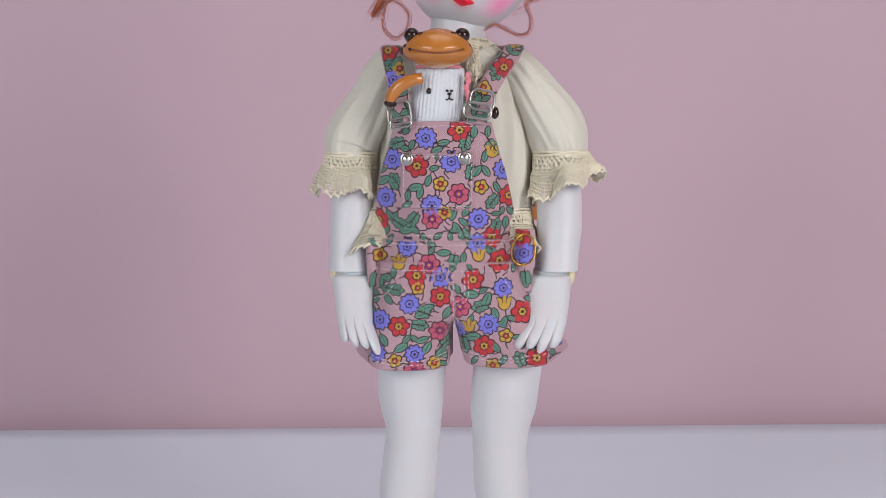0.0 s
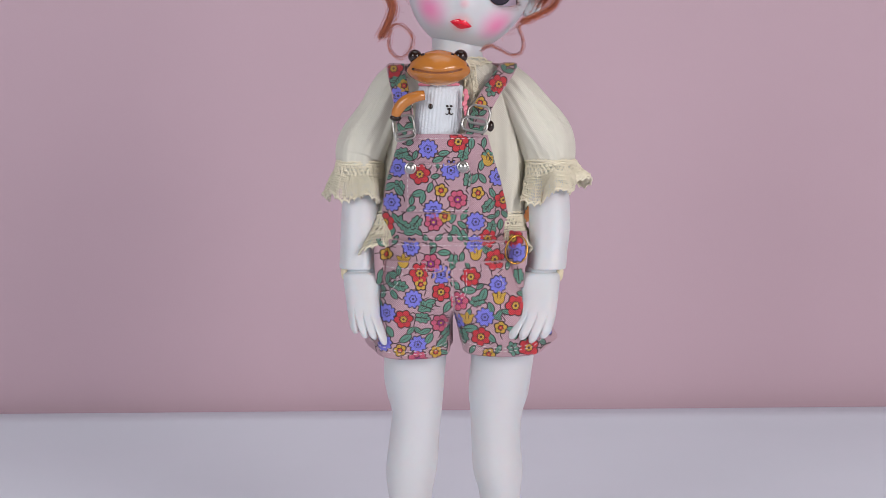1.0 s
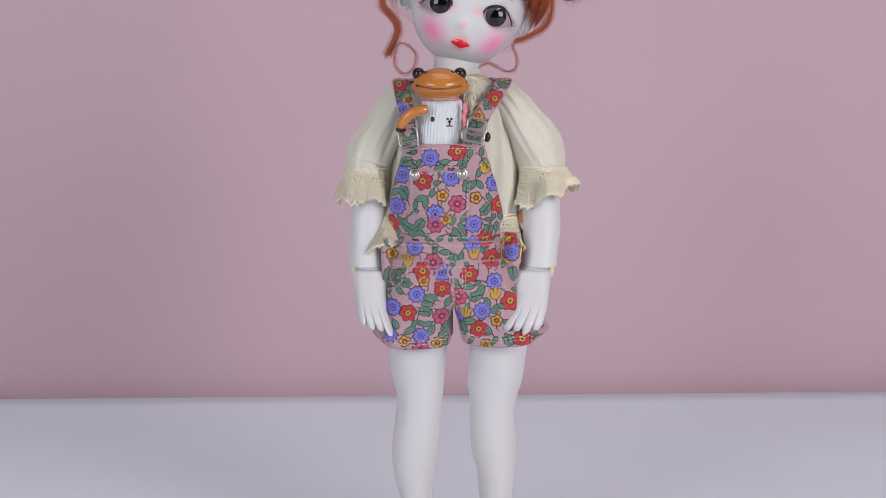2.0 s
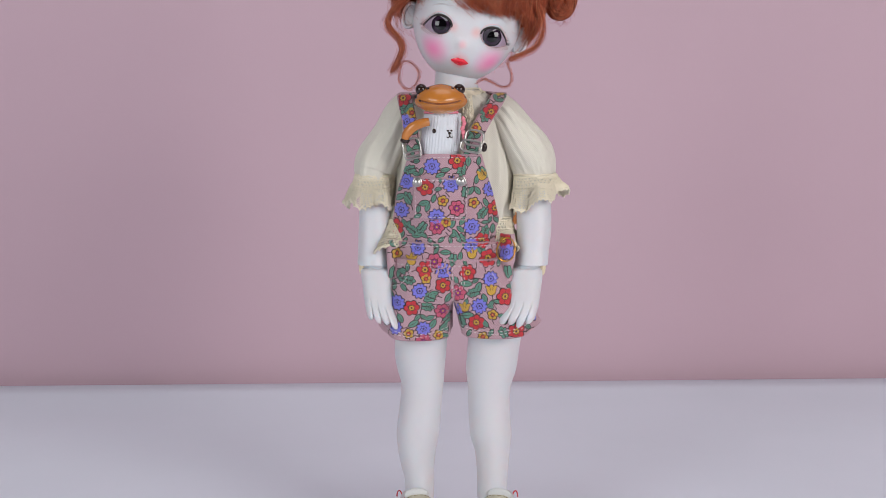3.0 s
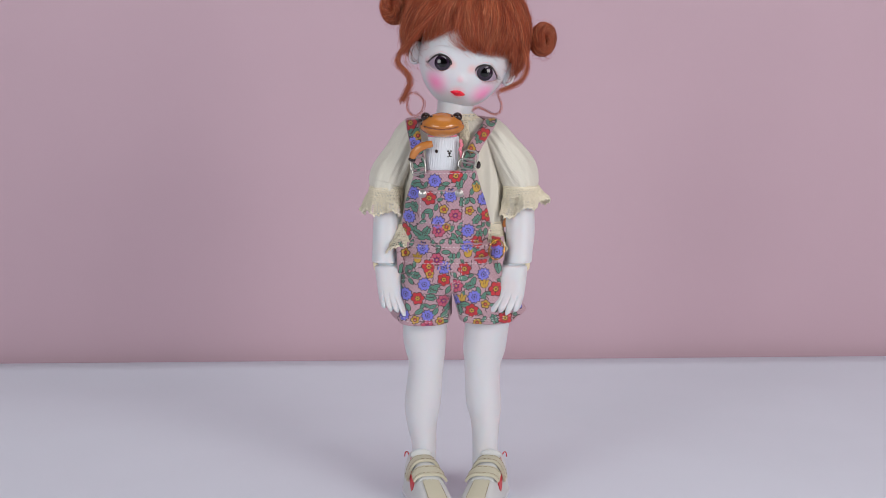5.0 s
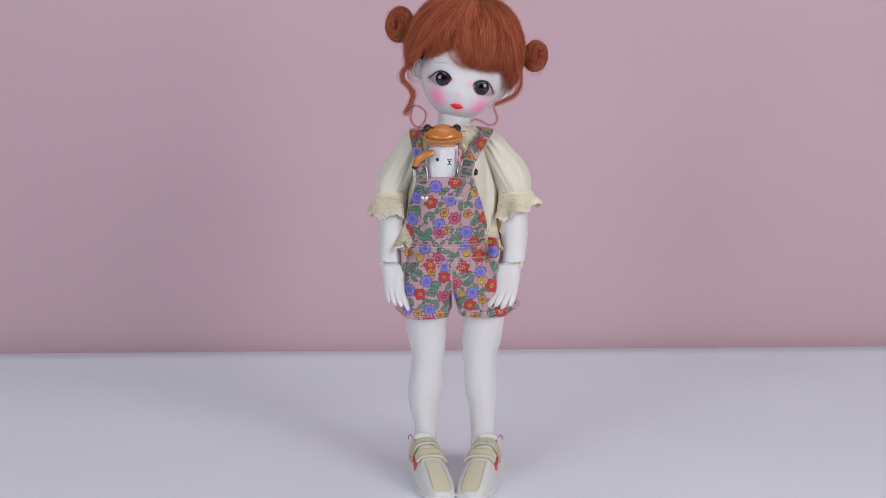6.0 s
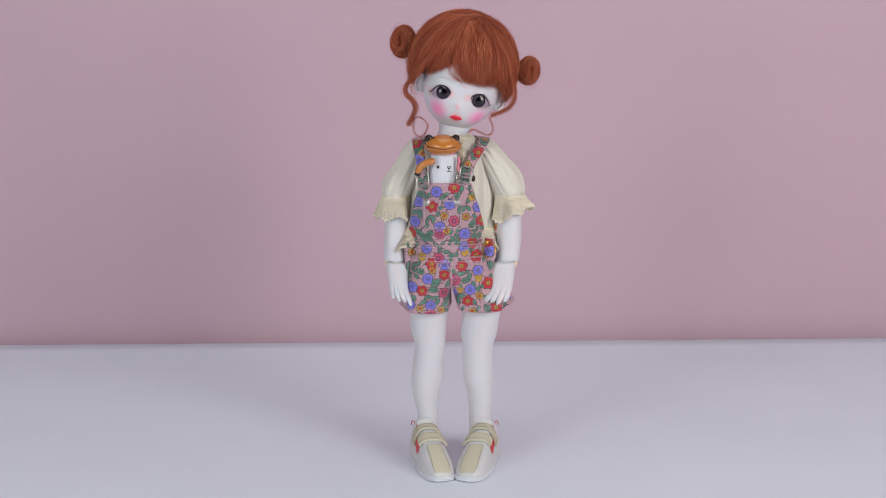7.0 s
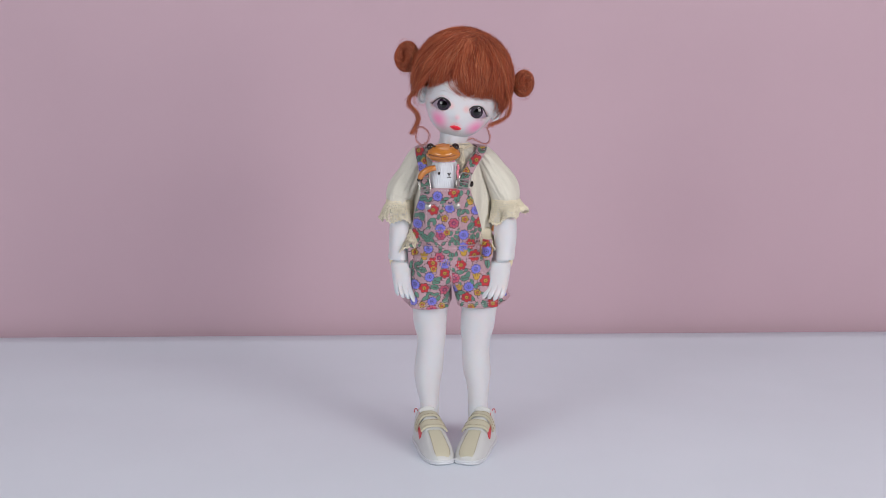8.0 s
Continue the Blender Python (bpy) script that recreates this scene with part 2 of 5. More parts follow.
HR = (23.6, 25.5, 29.0)
POWER = 2.5


def jaw(c):
    """How far the face narrows towards the chin."""
    return 1 - 0.13 * min(1.0, max(0.0, (-c - 8) / 18))


def head_at(a, c, lift=0.0):
    """Point of the face at a (sideways) and c (up) from the head's centre."""
    q = 1 - abs(a / (HR[0] * jaw(c))) ** POWER - abs(c / HR[2]) ** POWER
    b = -HR[1] * max(q, 0) ** (1 / POWER)
    b -= 2.3 * math.exp(-((a - 0.6) / 2.2) ** 2 - ((c + 14.6) / 2.4) ** 2)
    b -= 1.5 * math.exp(-((a - 0.5) / 5.0) ** 2 - ((c + 21.8) / 3.2) ** 2)
    return HC + HM @ Vector((a, b - lift, c))


def face_patch(g, outline, lift, mi, dome=0.0, rings=5):
    """A painted or set-in patch: outline(angle) gives (a, c); it follows the face, swelling by dome."""
    n = 40
    pts = [outline(2 * math.pi * i / n) for i in range(n)]
    ca, cc = sum(p[0] for p in pts) / n, sum(p[1] for p in pts) / n
    rows = []
    for r in range(rings + 1):
        k = r / rings
        rows.append([head_at(ca + (p[0] - ca) * k, cc + (p[1] - cc) * k, lift + dome * (1 - k * k)) for p in pts])
    g.grid(rows, True, mi)


def hand(g, outline, tips):
    """A relaxed hand hanging down: level rows (z, outer x, inner x, y, half depth) and the four finger ends from the outer side in."""
    table = [(-z, *k) for z, *k in outline]
    top, n, m = outline[0][0], 64, 40

    def at(u, v, back):
        f = min(int(u * 4), 3)
        q = abs(2 * (u * 4 - f) - 1)
        split = min(1.0, max(0.0, (v - 0.60) / 0.36))
        end = tips[f] + 2.4 * q ** 3
        if f < 3 and u * 4 - f > 0.5:
            end += (tips[f + 1] - tips[f]) * 0.5 * q ** 3
        elif f > 0 and u * 4 - f < 0.5:
            end += (tips[f - 1] - tips[f]) * 0.5 * q ** 3
        z = top + (end - top) * v
        xo, xi, y, d = lerp_table(table, -z)
        across = max(0.0, 1 - abs(2 * u - 1) ** 2.6) ** (1 / 2.2)
        finger = 1 - split * 0.34 * (1 - max(0.0, 1 - q ** 2.6) ** 0.5)
        tip = math.sqrt(max(0.0, 1 - max(0.0, (v - 0.84) / 0.16) ** 2))
        return (xo + (xi - xo) * u, y + (0.7 if back else -1) * d * across * finger * tip, z)
    rows = []
    for j in range(m + 1):
        v = j / m
        rows.append([at(i / n, v, False) for i in range(n + 1)] + [at(i / n, v, True) for i in range(n - 1, 0, -1)])
    g.grid(rows, True, 0, True)


def make_doll():
    g = Geo()
    # legs
    g.loft([(118, -11, 0, 11.5, 12), (104, -11, 0, 12, 12.5), (90, -11.9, 0, 11.7, 11.6), (82, -11.6, 0, 10.8, 10.6), (75, -11.0, -0.5, 9.6, 9.8), (65, -11.9, 0, 9.6, 9.6), (53, -13.0, 0.5, 9.9, 9.6), (44, -13.6, 1, 8.8, 8.6), (36, -13.2, 1, 7.6, 7.6), (29, -12.4, 1, 6.8, 7), (14, -12.4, 0, 6.4, 7)], 36)
    g.loft([(118, 21.5, 0, 11.5, 12), (104, 22.5, 0, 12, 12.5), (90, 21.2, 0, 11.8, 11.8), (82, 20.4, 0, 11.4, 11), (75, 19.7, -0.5, 10.0, 10), (65, 19.5, 0, 9.5, 9.6), (52, 20.4, 0.5, 9.6, 9.4), (44, 21.1, 1, 8.2, 8.4), (36, 21.3, 1, 7.4, 7.6), (29, 21.2, 1, 7.0, 7), (14, 21.0, 0, 6.8, 7)], 36)
    # torso and neck
    g.loft([(119, 3, 2, 12, 8), (128, 3, 0, 19, 14), (150, 2, 0, 17, 13), (180, 3, 0, 20, 14), (197, 3.5, 0, 21, 13), (205, 4, -1, 14, 11), (210, 4.2, -3, 9.9, 9.8), (216, 4.6, -4, 9.4, 9.4), (226, 5.4, -3, 9.4, 9.4)], 32)
    # arms, wrists and their joints
    g.loft([(200, -19, 0, 5, 6), (185, -27, -1, 6.8, 7), (165, -31, -4, 7.0, 7.2), (148, -32.0, -6, 7.1, 7.2), (138, -32.1, -7, 7.3, 7.4), (132.2, -32.1, -8, 7.55, 7.6), (131.6, -32.1, -8, 7.0, 7.0)], 32)
    g.loft([(200, 26, 0, 5, 6), (185, 34, -1, 6.8, 7), (165, 38.2, -4, 7.6, 7.6), (148, 39.1, -6, 7.7, 7.6), (138, 38.4, -7, 7.4, 7.4), (132.2, 38.0, -8, 7.3, 7.5), (131.6, 38.0, -8, 6.8, 7.0)], 32)
    for x in (-31.0, 36.0):
        g.ball((x, -8.2, 130.4), (6.4, 6.0, 4.2))
    g.ball((-37.4, -8.6, 130.2), (1.6, 3.2, 3.6), mi=1)
    g.ball((42.7, -8.6, 130.2), (1.6, 3.2, 3.6), mi=1)
    hand(g, [(130.4, -37.2, -25.0, -9.0, 5.8), (129.6, -38.2, -23.6, -9.2, 6.6), (126, -37.8, -23.0, -10.8, 6.8), (121, -36.8, -23.9, -14.2, 6.2), (115, -35.6, -23.8, -19.0, 5.2), (110, -34.4, -21.8, -22.4, 4.2), (104, -32.8, -20.0, -24.4, 3.4)], (109.0, 107.4, 106.9, 105.0))
    hand(g, [(130.4, 41.8, 28.2, -9.0, 5.8), (129.6, 42.9, 26.6, -9.2, 6.6), (126, 42.7, 26.9, -10.8, 6.8), (121, 41.9, 27.5, -14.2, 6.2), (115, 40.7, 25.8, -19.0, 5.2), (110, 38.9, 23.2, -22.4, 4.2), (104, 36.2, 21.8, -24.4, 3.4)], (107.4, 105.8, 107.0, 107.2))
    # head: a full skull behind, the moulded face in front
    nu, nv = 72, 60
    rows = []
    for j in range(nv + 1):
        t = math.pi * j / nv
        row = []
        for i in range(nu):
            p = 2 * math.pi * i / nu
            d = Vector((math.sin(t) * math.cos(p), math.sin(t) * math.sin(p), math.cos(t)))
            k = sum(abs(q) ** POWER for q in d) ** (-1 / POWER)
            a, b, c = d.x * k * HR[0], d.y * k * HR[1], d.z * k * HR[2]
            a *= jaw(c)
            row.append(head_at(a, c) if b < -3 else HC + HM @ Vector((a, b, c)))
        rows.append(row)
    g.grid(rows, True, 0)
    # ears
    for s in (-1, 1):
        ear = HC + HM @ Vector((s * 24.0, 0.5, -6.5))
        m = HM @ Matrix.Rotation(s * 0.5, 3, "Z")
        g.ball(ear, (3.6, 2.2, 5.8), m, 0)
        ring = [ear + m @ Vector((3.4 * math.cos(q) * 0.95, -1.8, 5.4 * math.sin(q))) for q in [math.pi * 2 * i / 24 for i in range(24)]]
        g.tube(ring, 0.8, 8, 0, True)
    # glass eyes set into the face, each the cap of a ball
    for s, a0, ai in ((-1, -11.4, -10.1), (1, 13.0, 12.0)):
        c0 = -8.4
        front = head_at(ai, c0, 0.9)
        aim = (HM @ Vector((s * 0.09, -1, -0.02))).normalized()
        ball_at = front - aim * 7.6

        def eye_at(a, c, lift):
            """The ball's surface, or the face where it stands further out."""
            p = head_at(a, c, 0.10)
            d = HM @ Vector((0, -1, 0))
            m = p - ball_at
            b = m.dot(d)
            k = b * b - m.length_squared + 7.6 ** 2
            reach = -b + math.sqrt(k) if k > 0 else 0.0
            return p + d * (max(reach, 0.0) + lift)

        def patch(outline, lift, mi, rings):
            n = 56
            pts = [outline(2 * math.pi * i / n) for i in range(n)]
            ca, cc = sum(p[0] for p in pts) / n, sum(p[1] for p in pts) / n
            g.grid([[eye_at(ca + (p[0] - ca) * r / rings, cc + (p[1] - cc) * r / rings, lift) for p in pts] for r in range(rings + 1)], True, mi)

        def almond(q, kx=5.5, kz=3.85):
            x = math.cos(q) * kx
            z = math.sin(q) * kz * (1 - 0.45 * (max(0.0, s * x) / kx) ** 2)
            return a0 + x, c0 + z - 1.6 * (max(0.0, s * x) / 5.7) ** 2
        patch(almond, 0.0, 3, 10)
        disc = lambda r: (lambda q: (ai + r * math.cos(q), c0 + 0.05 + r * 0.99 * math.sin(q)))
        patch(disc(4.05), 0.03, 11, 10)
        patch(disc(3.65), 0.06, 4, 10)
        patch(disc(2.3), 0.09, 5, 8)
        upper = [almond(math.pi * i / 24, 5.85, 3.95) for i in range(25)]
        outer = (lambda k: k) if s < 0 else (lambda k: 1 - k)
        g.tube([eye_at(a, c, 0.12) for a, c in upper], lambda k: 0.10 + 0.28 * math.sin(math.pi * min(max(k, 0.03), 0.97)) + 0.24 * (1 - outer(k)), 6, 6)
        for i in range(13):
            q = math.pi * (0.0 + 0.46 * i / 12) if s > 0 else math.pi * (1.0 - 0.46 * i / 12)
            a, c = almond(q, 5.9, 4.1)
            l = 2.3 - 1.5 * (i / 12)
            out = Vector((math.cos(q), math.sin(q) * 0.6 + 0.1)).normalized()
            p0, p1 = eye_at(a, c, 0.2), head_at(a + out.x * l, c + out.y * l, 1.2)
            g.tube([p0, (p0 + p1) / 2 + Vector((0, -0.4, 0)), p1], lambda k: 0.15 * (1 - k) + 0.02, 4, 6)
        for i in range(15):
            q = -math.pi * (0.04 + 0.6 * i / 14) if s > 0 else -math.pi * (0.96 - 0.6 * i / 14)
            a, c = almond(q, 5.9, 4.5)
            p0, p1 = head_at(a, c, 0.12), head_at(a + math.cos(q) * 0.9 + s * 0.35, c - 1.1 + 0.03 * i, 0.25)
            g.tube([p0, p1], 0.05, 4, 9)
        low = [almond(-math.pi * i / 24, 5.75, 4.15) for i in range(25)]
        g.tube([eye_at(a, c, 0.05) for a, c in low], 0.10, 5, 9)
        brow = [(a0 + s * (-4.6 + 9 * k), c0 + 8.0 + 1.1 * math.sin(math.pi * k) - 1.0 * k) for k in [i / 10 for i in range(11)]]
        g.tube([head_at(a, c, -0.26) for a, c in brow], lambda k: 0.2 + 0.2 * math.sin(math.pi * k), 6, 7)
        lid = [almond(math.pi * (0.12 + 0.76 * i / 16), 6.4, 5.4) for i in range(17)]
        g.tube([head_at(a, c, -0.10) for a, c in lid], 0.16, 6, 8)
    # lips
    def lips(q):
        x, v = 3.9 * math.cos(q), math.sin(q)
        taper = 1 - 0.62 * (abs(x) / 3.9) ** 1.3
        bow = (0.82 + 0.42 * min(1.0, abs(x) / 1.1)) * taper
        return 1.0 + x, -21.6 + (1.45 * bow * v if v > 0 else 1.65 * v * taper)
    face_patch(g, lips, 0.03, 2, 0.7, 10)
    g.tube([head_at(1.0 + x, -21.6 + 0.06 * abs(x) - 0.3 * math.exp(-x * x), 0.62 - 0.14 * abs(x)) for x in [-3.6 + 7.2 * i / 16 for i in range(17)]], lambda k: 0.05 + 0.12 * math.sin(math.pi * k), 6, 10)
    mats = [M_RESIN, M_JOINT, M_LIP, M_SCLERA_SHADED, M_IRIS, M_PUPIL, M_LASH, M_BROW, M_NOSE, M_LOWLASH, M_LIPLINE, M_LIMBUS]
    ob = part("doll", g, mats, None, "white resin ball-jointed doll with blushed cheeks, standing on the table")
    return tagged(ob, category="doll")


def head_mark(a, c, radius, colour, strength):
    return (tuple(q / 1000 for q in head_at(a, c)), radius / 1000, colour, strength)


spots(M_RESIN, [
    head_mark(-11.4, -18.8, 10.2, (0.92, 0.22, 0.48), 0.82), head_mark(13.8, -19.0, 10.2, (0.92, 0.22, 0.48), 0.82),
    head_mark(0.6, -14.8, 3.2, (0.90, 0.35, 0.42), 0.45), head_mark(1.0, -21.8, 5.6, (0.88, 0.16, 0.20), 0.75),
    head_mark(-5.2, -8.2, 3.6, (0.85, 0.35, 0.32), 0.5), head_mark(5.2, -8.2, 3.6, (0.85, 0.35, 0.32), 0.5),
    head_mark(-17.6, -9.5, 4.0, (0.85, 0.35, 0.38), 0.5), head_mark(17.4, -9.5, 4.0, (0.85, 0.35, 0.38), 0.5),
])
make_doll()

# ---- wig ----
WC = Vector((10.0, 1.0, 250.6))
WR = Vector((33.9, 31.5, 34.2))


def wig_at(d, k=1.0):
    d = d.normalized()
    return WC + HM @ Vector((d.x * WR.x, d.y * WR.y, d.z * WR.z)) * k


def hairline(a):
    """Height of the hair's lower edge over the face, from the head's centre."""
    return lerp_table([(-40, -9.0), (-27, -5.0), (-23.4, -1.4), (-17, 2.8), (-9, 8.4), (-5.5, 9.4), (-3, 5.0), (-1, 1.8), (8, 0.4), (17, 1.4), (24, 1.2), (30, -5.0), (40, -9.0)], a)[0]


def local(p):
    return HM.transposed() @ (Vector(p) - HC)


def make_wig():
    wig = thing("wig", tuple(WC), "copper mohair wig with two side buns and loose curls", "wig")
    rng = random.Random(5)
    g = Geo()
    nu, nv = 96, 60
    rows = []
    for j in range(nv + 1):
        t = math.pi * j / nv
        rows.append([wig_at(Vector((math.sin(t) * math.cos(2 * math.pi * i / nu), math.sin(t) * math.sin(2 * math.pi * i / nu), math.cos(t))), 0.93) for i in range(nu)])
    g.grid(rows, True)
    keep = []
    for q in g.f:
        m = sum((Vector(g.v[i]) for i in q), Vector()) / len(q)
        l = local(m)
        if (l.y < 2 and l.z > hairline(l.x) + 8.0) or (l.y >= 2 and l.z > -7):
            keep.append(q)
    g.f, g.m = keep, [0] * len(keep)
    part("cap", g, M_CAP, wig)
    # strands from the crown; those of the fringe come to lie on the forehead
    g = Geo()
    crown = Vector((0.055, -0.44, 0.89)).normalized()
    for n in range(13500):
        kind, rest = rng.random(), None
        if kind < 0.60:
            a = rng.uniform(-27, 29)
            c = hairline(a) + rng.gauss(0.6, 1.1) + (0 if rng.random() < 0.62 else rng.uniform(0, 20))
            if rng.random() < 0.03:
                c -= rng.uniform(0, 3.5)
            if abs(a) < 22.5:
                rest = head_at(a, min(c, 25), rng.uniform(0.5, 2.6) + max(0.0, c - hairline(a)) * 0.22)
            e = Vector((a - 1.5, -math.sqrt(max(60, 27 ** 2 - a * a * 0.85)), c - 8.5))
        elif kind < 0.82:
            s = rng.choice((-1, 1))
            e = Vector((s * 29, rng.uniform(-14, 16), rng.uniform(-19, 8)))
        else:
            q = rng.uniform(0.1, math.pi - 0.1)
            e = Vector((30 * math.cos(q), 30 * math.sin(q), rng.uniform(-22, 5)))
        e = Vector((e.x / WR.x, e.y / WR.y, e.z / WR.z)).normalized()
        s0 = (crown + Vector((rng.gauss(0, 0.13), rng.gauss(0, 0.13), rng.gauss(0, 0.04)))).normalized()
        if rng.random() < 0.45:
            s0 = (s0 * 0.6 + e * rng.uniform(0.1, 0.6) + Vector((0, 0, 0.2))).normalized()
        out = rng.uniform(0.945, 1.0) + (0.045 * rng.random() ** 4)
        wave = rng.gauss(0, 0.085)
        f1, ph = rng.uniform(4, 11), rng.uniform(0, 6)
        pts = []
        for i in range(11):
            t = i / 10
            d = s0.lerp(e, t).normalized()
            side = d.cross(e - s0)
            side = side.normalized() if side.length > 1e-6 else Vector((1, 0, 0))
            d = d + side * (wave * math.sin(math.pi * t) + 0.016 * math.sin(f1 * t + ph))
            p = wig_at(d, out + 0.012 * math.sin(math.pi * t) - 0.01 * t)
            if rest is not None:
                k = max(0.0, (t - 0.35) / 0.65)
                k = k * k * (3 - 2 * k)
                p = p.lerp(rest + (p - wig_at(e, out)), k)
            pts.append(p)
        r = rng.uniform(0.045, 0.125)
        g.tube(pts, lambda k, r=r: r * (1 - 0.8 * k * k), 3)
    # flyaway hairs
    for n in range(3000):
        d = Vector((rng.uniform(-1, 1), rng.uniform(-1, 0.3), rng.uniform(-0.45, 1))).normalized()
        l = local(wig_at(d))
        if l.y < 0 and l.z < hairline(l.x) + 9 and abs(l.x) < 24:
            continue
        t = d.cross(Vector((rng.gauss(0, 1), rng.gauss(0, 1), rng.gauss(0, 1)))).normalized()
        rise, span = 0.02 + 0.09 * rng.random() ** 2, rng.uniform(0.12, 0.40)
        p = [wig_at(d + t * span * k, 0.98 + rise * math.sin(2.4 * k + 0.2)) for k in (0, 0.2, 0.4, 0.6, 0.8, 1)]
        g.tube(p, rng.uniform(0.025, 0.05), 3)
    part("hair", g, M_HAIR, wig, kind="stuff")
    # buns: a rope of hair wound round on itself
    for centre, radii, axis in (((-27.2, 6, 265.8), (7.4, 8.5, 10.9), (-0.45, -1, 0.1)), ((50.4, 6, 248.0), (6.9, 8.0, 9.5), (0.45, -1, 0.05))):
        g = Geo()
        axis = Vector(axis).normalized()
        u = Vector((0, 0, 1)).cross(axis).normalized()
        w = axis.cross(u)

        def coil(q, m, k):
            """Point of the wound rope: q round the bun, m round the rope."""
            big = 0.47 + 0.05 * math.sin(q + 0.8)
            small = 0.53 * k * (1 + 0.14 * math.sin(2 * q + 1.1))
            d = (u * math.cos(q) + w * math.sin(q)) * (big + small * math.cos(m)) + axis * (small * 1.25 * math.sin(m) + 0.10 * math.sin(q * 0.5))
            return Vector(centre) + Vector((d.x * radii[0], d.y * radii[1], d.z * radii[2]))
        # core in the darker colour, painting shade into dimple and gaps
        g.grid([[coil(2 * math.pi * i / 48, 2 * math.pi * j / 20, 0.90) for j in range(20)] for i in range(49)], True, 1)
        for n in range(1500):
            a0, span, m0 = rng.uniform(0, 6.28), rng.uniform(0.8, 2.4), rng.uniform(0, 6.28)
            twist, k = rng.gauss(0.35, 0.25), rng.uniform(0.90, 1.03) + 0.10 * rng.random() ** 5
            g.tube([coil(a0 + span * i / 8, m0 + twist * span * i / 8, k + 0.01 * math.sin(i + n)) for i in range(9)], rng.uniform(0.045, 0.10), 3)
        for n in range(170):
            d = Vector((rng.gauss(0, 1), rng.gauss(0, 1), rng.gauss(0, 1))).normalized()
            t = d.cross(Vector((rng.gauss(0, 1), rng.gauss(0, 1), rng.gauss(0, 1)))).normalized()
            pts = [Vector(centre) + Vector([c * r for c, r in zip(d * (0.90 + 0.20 * math.sin(2.2 * k)) + t * 0.6 * k, radii)]) for k in (0, 0.25, 0.5, 0.75, 1)]
            g.tube(pts, 0.035, 3)
        part("bun", g, [M_HAIR, M_CAP], wig)
    # loose curls: a few hairs to each lock
    locks = [
        (120, 1.7, [(-14, -18, 251), (-19.5, -18, 245.5), (-24.2, -18, 240), (-24.6, -18, 235.5), (-20.8, -18, 231.5), (-18.7, -18, 226.9), (-20.2, -18, 221.9), (-23.0, -18, 216.5)]),
        (14, 0.55, [(-20.4, -18, 219), (-17.5, -18, 221), (-14.3, -18, 219.8), (-11.6, -18, 216), (-13, -18, 211), (-16.4, -18, 208.9), (-19.4, -18, 211), (-20.4, -18, 214.3), (-19.6, -18, 219)]),
        (90, 1.5, [(38.5, -15, 246), (41.2, -17, 238), (40.4, -18, 230.6), (37.3, -18, 226.4), (32.3, -18, 223.8), (28.0, -18, 222.0)]),
        (16, 0.55, [(29, -18, 222.6), (26.4, -18, 220.2), (28.1, -18, 215.2), (27.3, -18, 211), (23.9, -18, 210.1), (19.6, -18, 212.2), (16.2, -18, 213.5), (13.3, -18, 211.8)]),
        (30, 2.0, [(1.5, -30, 266), (-0.5, -31.5, 256), (2.5, -30.5, 248), (8.5, -29.5, 242.5)]),
        (34, 2.4, [(7, -31, 262), (5.4, -31.5, 252), (9.5, -30.3, 245.5), (14.5, -29.2, 241)]),
        (34, 2.6, [(14, -30, 262), (14.4, -31, 252), (18.5, -29.6, 244.5), (23.5, -27.5, 239.5)]),
        (24, 2.2, [(-2, -29, 264), (-8, -30, 258), (-14, -27, 252), (-18.5, -22.5, 246)]),
        (22, 2.0, [(28, -24, 258), (31, -24, 250), (34, -22, 243), (37.5, -19, 237)]),
    ]
    for count, spread, keys in locks:
        g = Geo()
        for n in range(count):
            off = Vector((rng.gauss(0, 1), rng.gauss(0, 1), rng.gauss(0, 0.6))) * spread * 0.6
            ph = rng.uniform(0, 6.28)
            pts = []
            sm = smooth(keys, 6)
            for i, p in enumerate(sm):
                k = i / (len(sm) - 1)
                pinch = 0.5 + 0.55 * abs(math.sin(3.4 * k + 0.4 * ph))
                pts.append(Vector(p) + off * pinch + Vector((math.sin(5 * k + ph), 0, math.cos(5 * k + ph))) * rng.uniform(0.1, 0.9))
            g.tube(pts, rng.uniform(0.03, 0.065), 3)
        part("curl", g, M_HAIR, wig)


make_wig()


# ---- blouse ----
def ring(cx, cy, z, rx, ry, n, power=2.0):
    pts = []
    for i in range(n):
        a = 2 * math.pi * i / n
        c, s = math.cos(a), math.sin(a)
        pts.append(Vector((cx + math.copysign(abs(c) ** (2 / power), c) * rx, cy + math.copysign(abs(s) ** (2 / power), s) * ry, z)))
    return pts


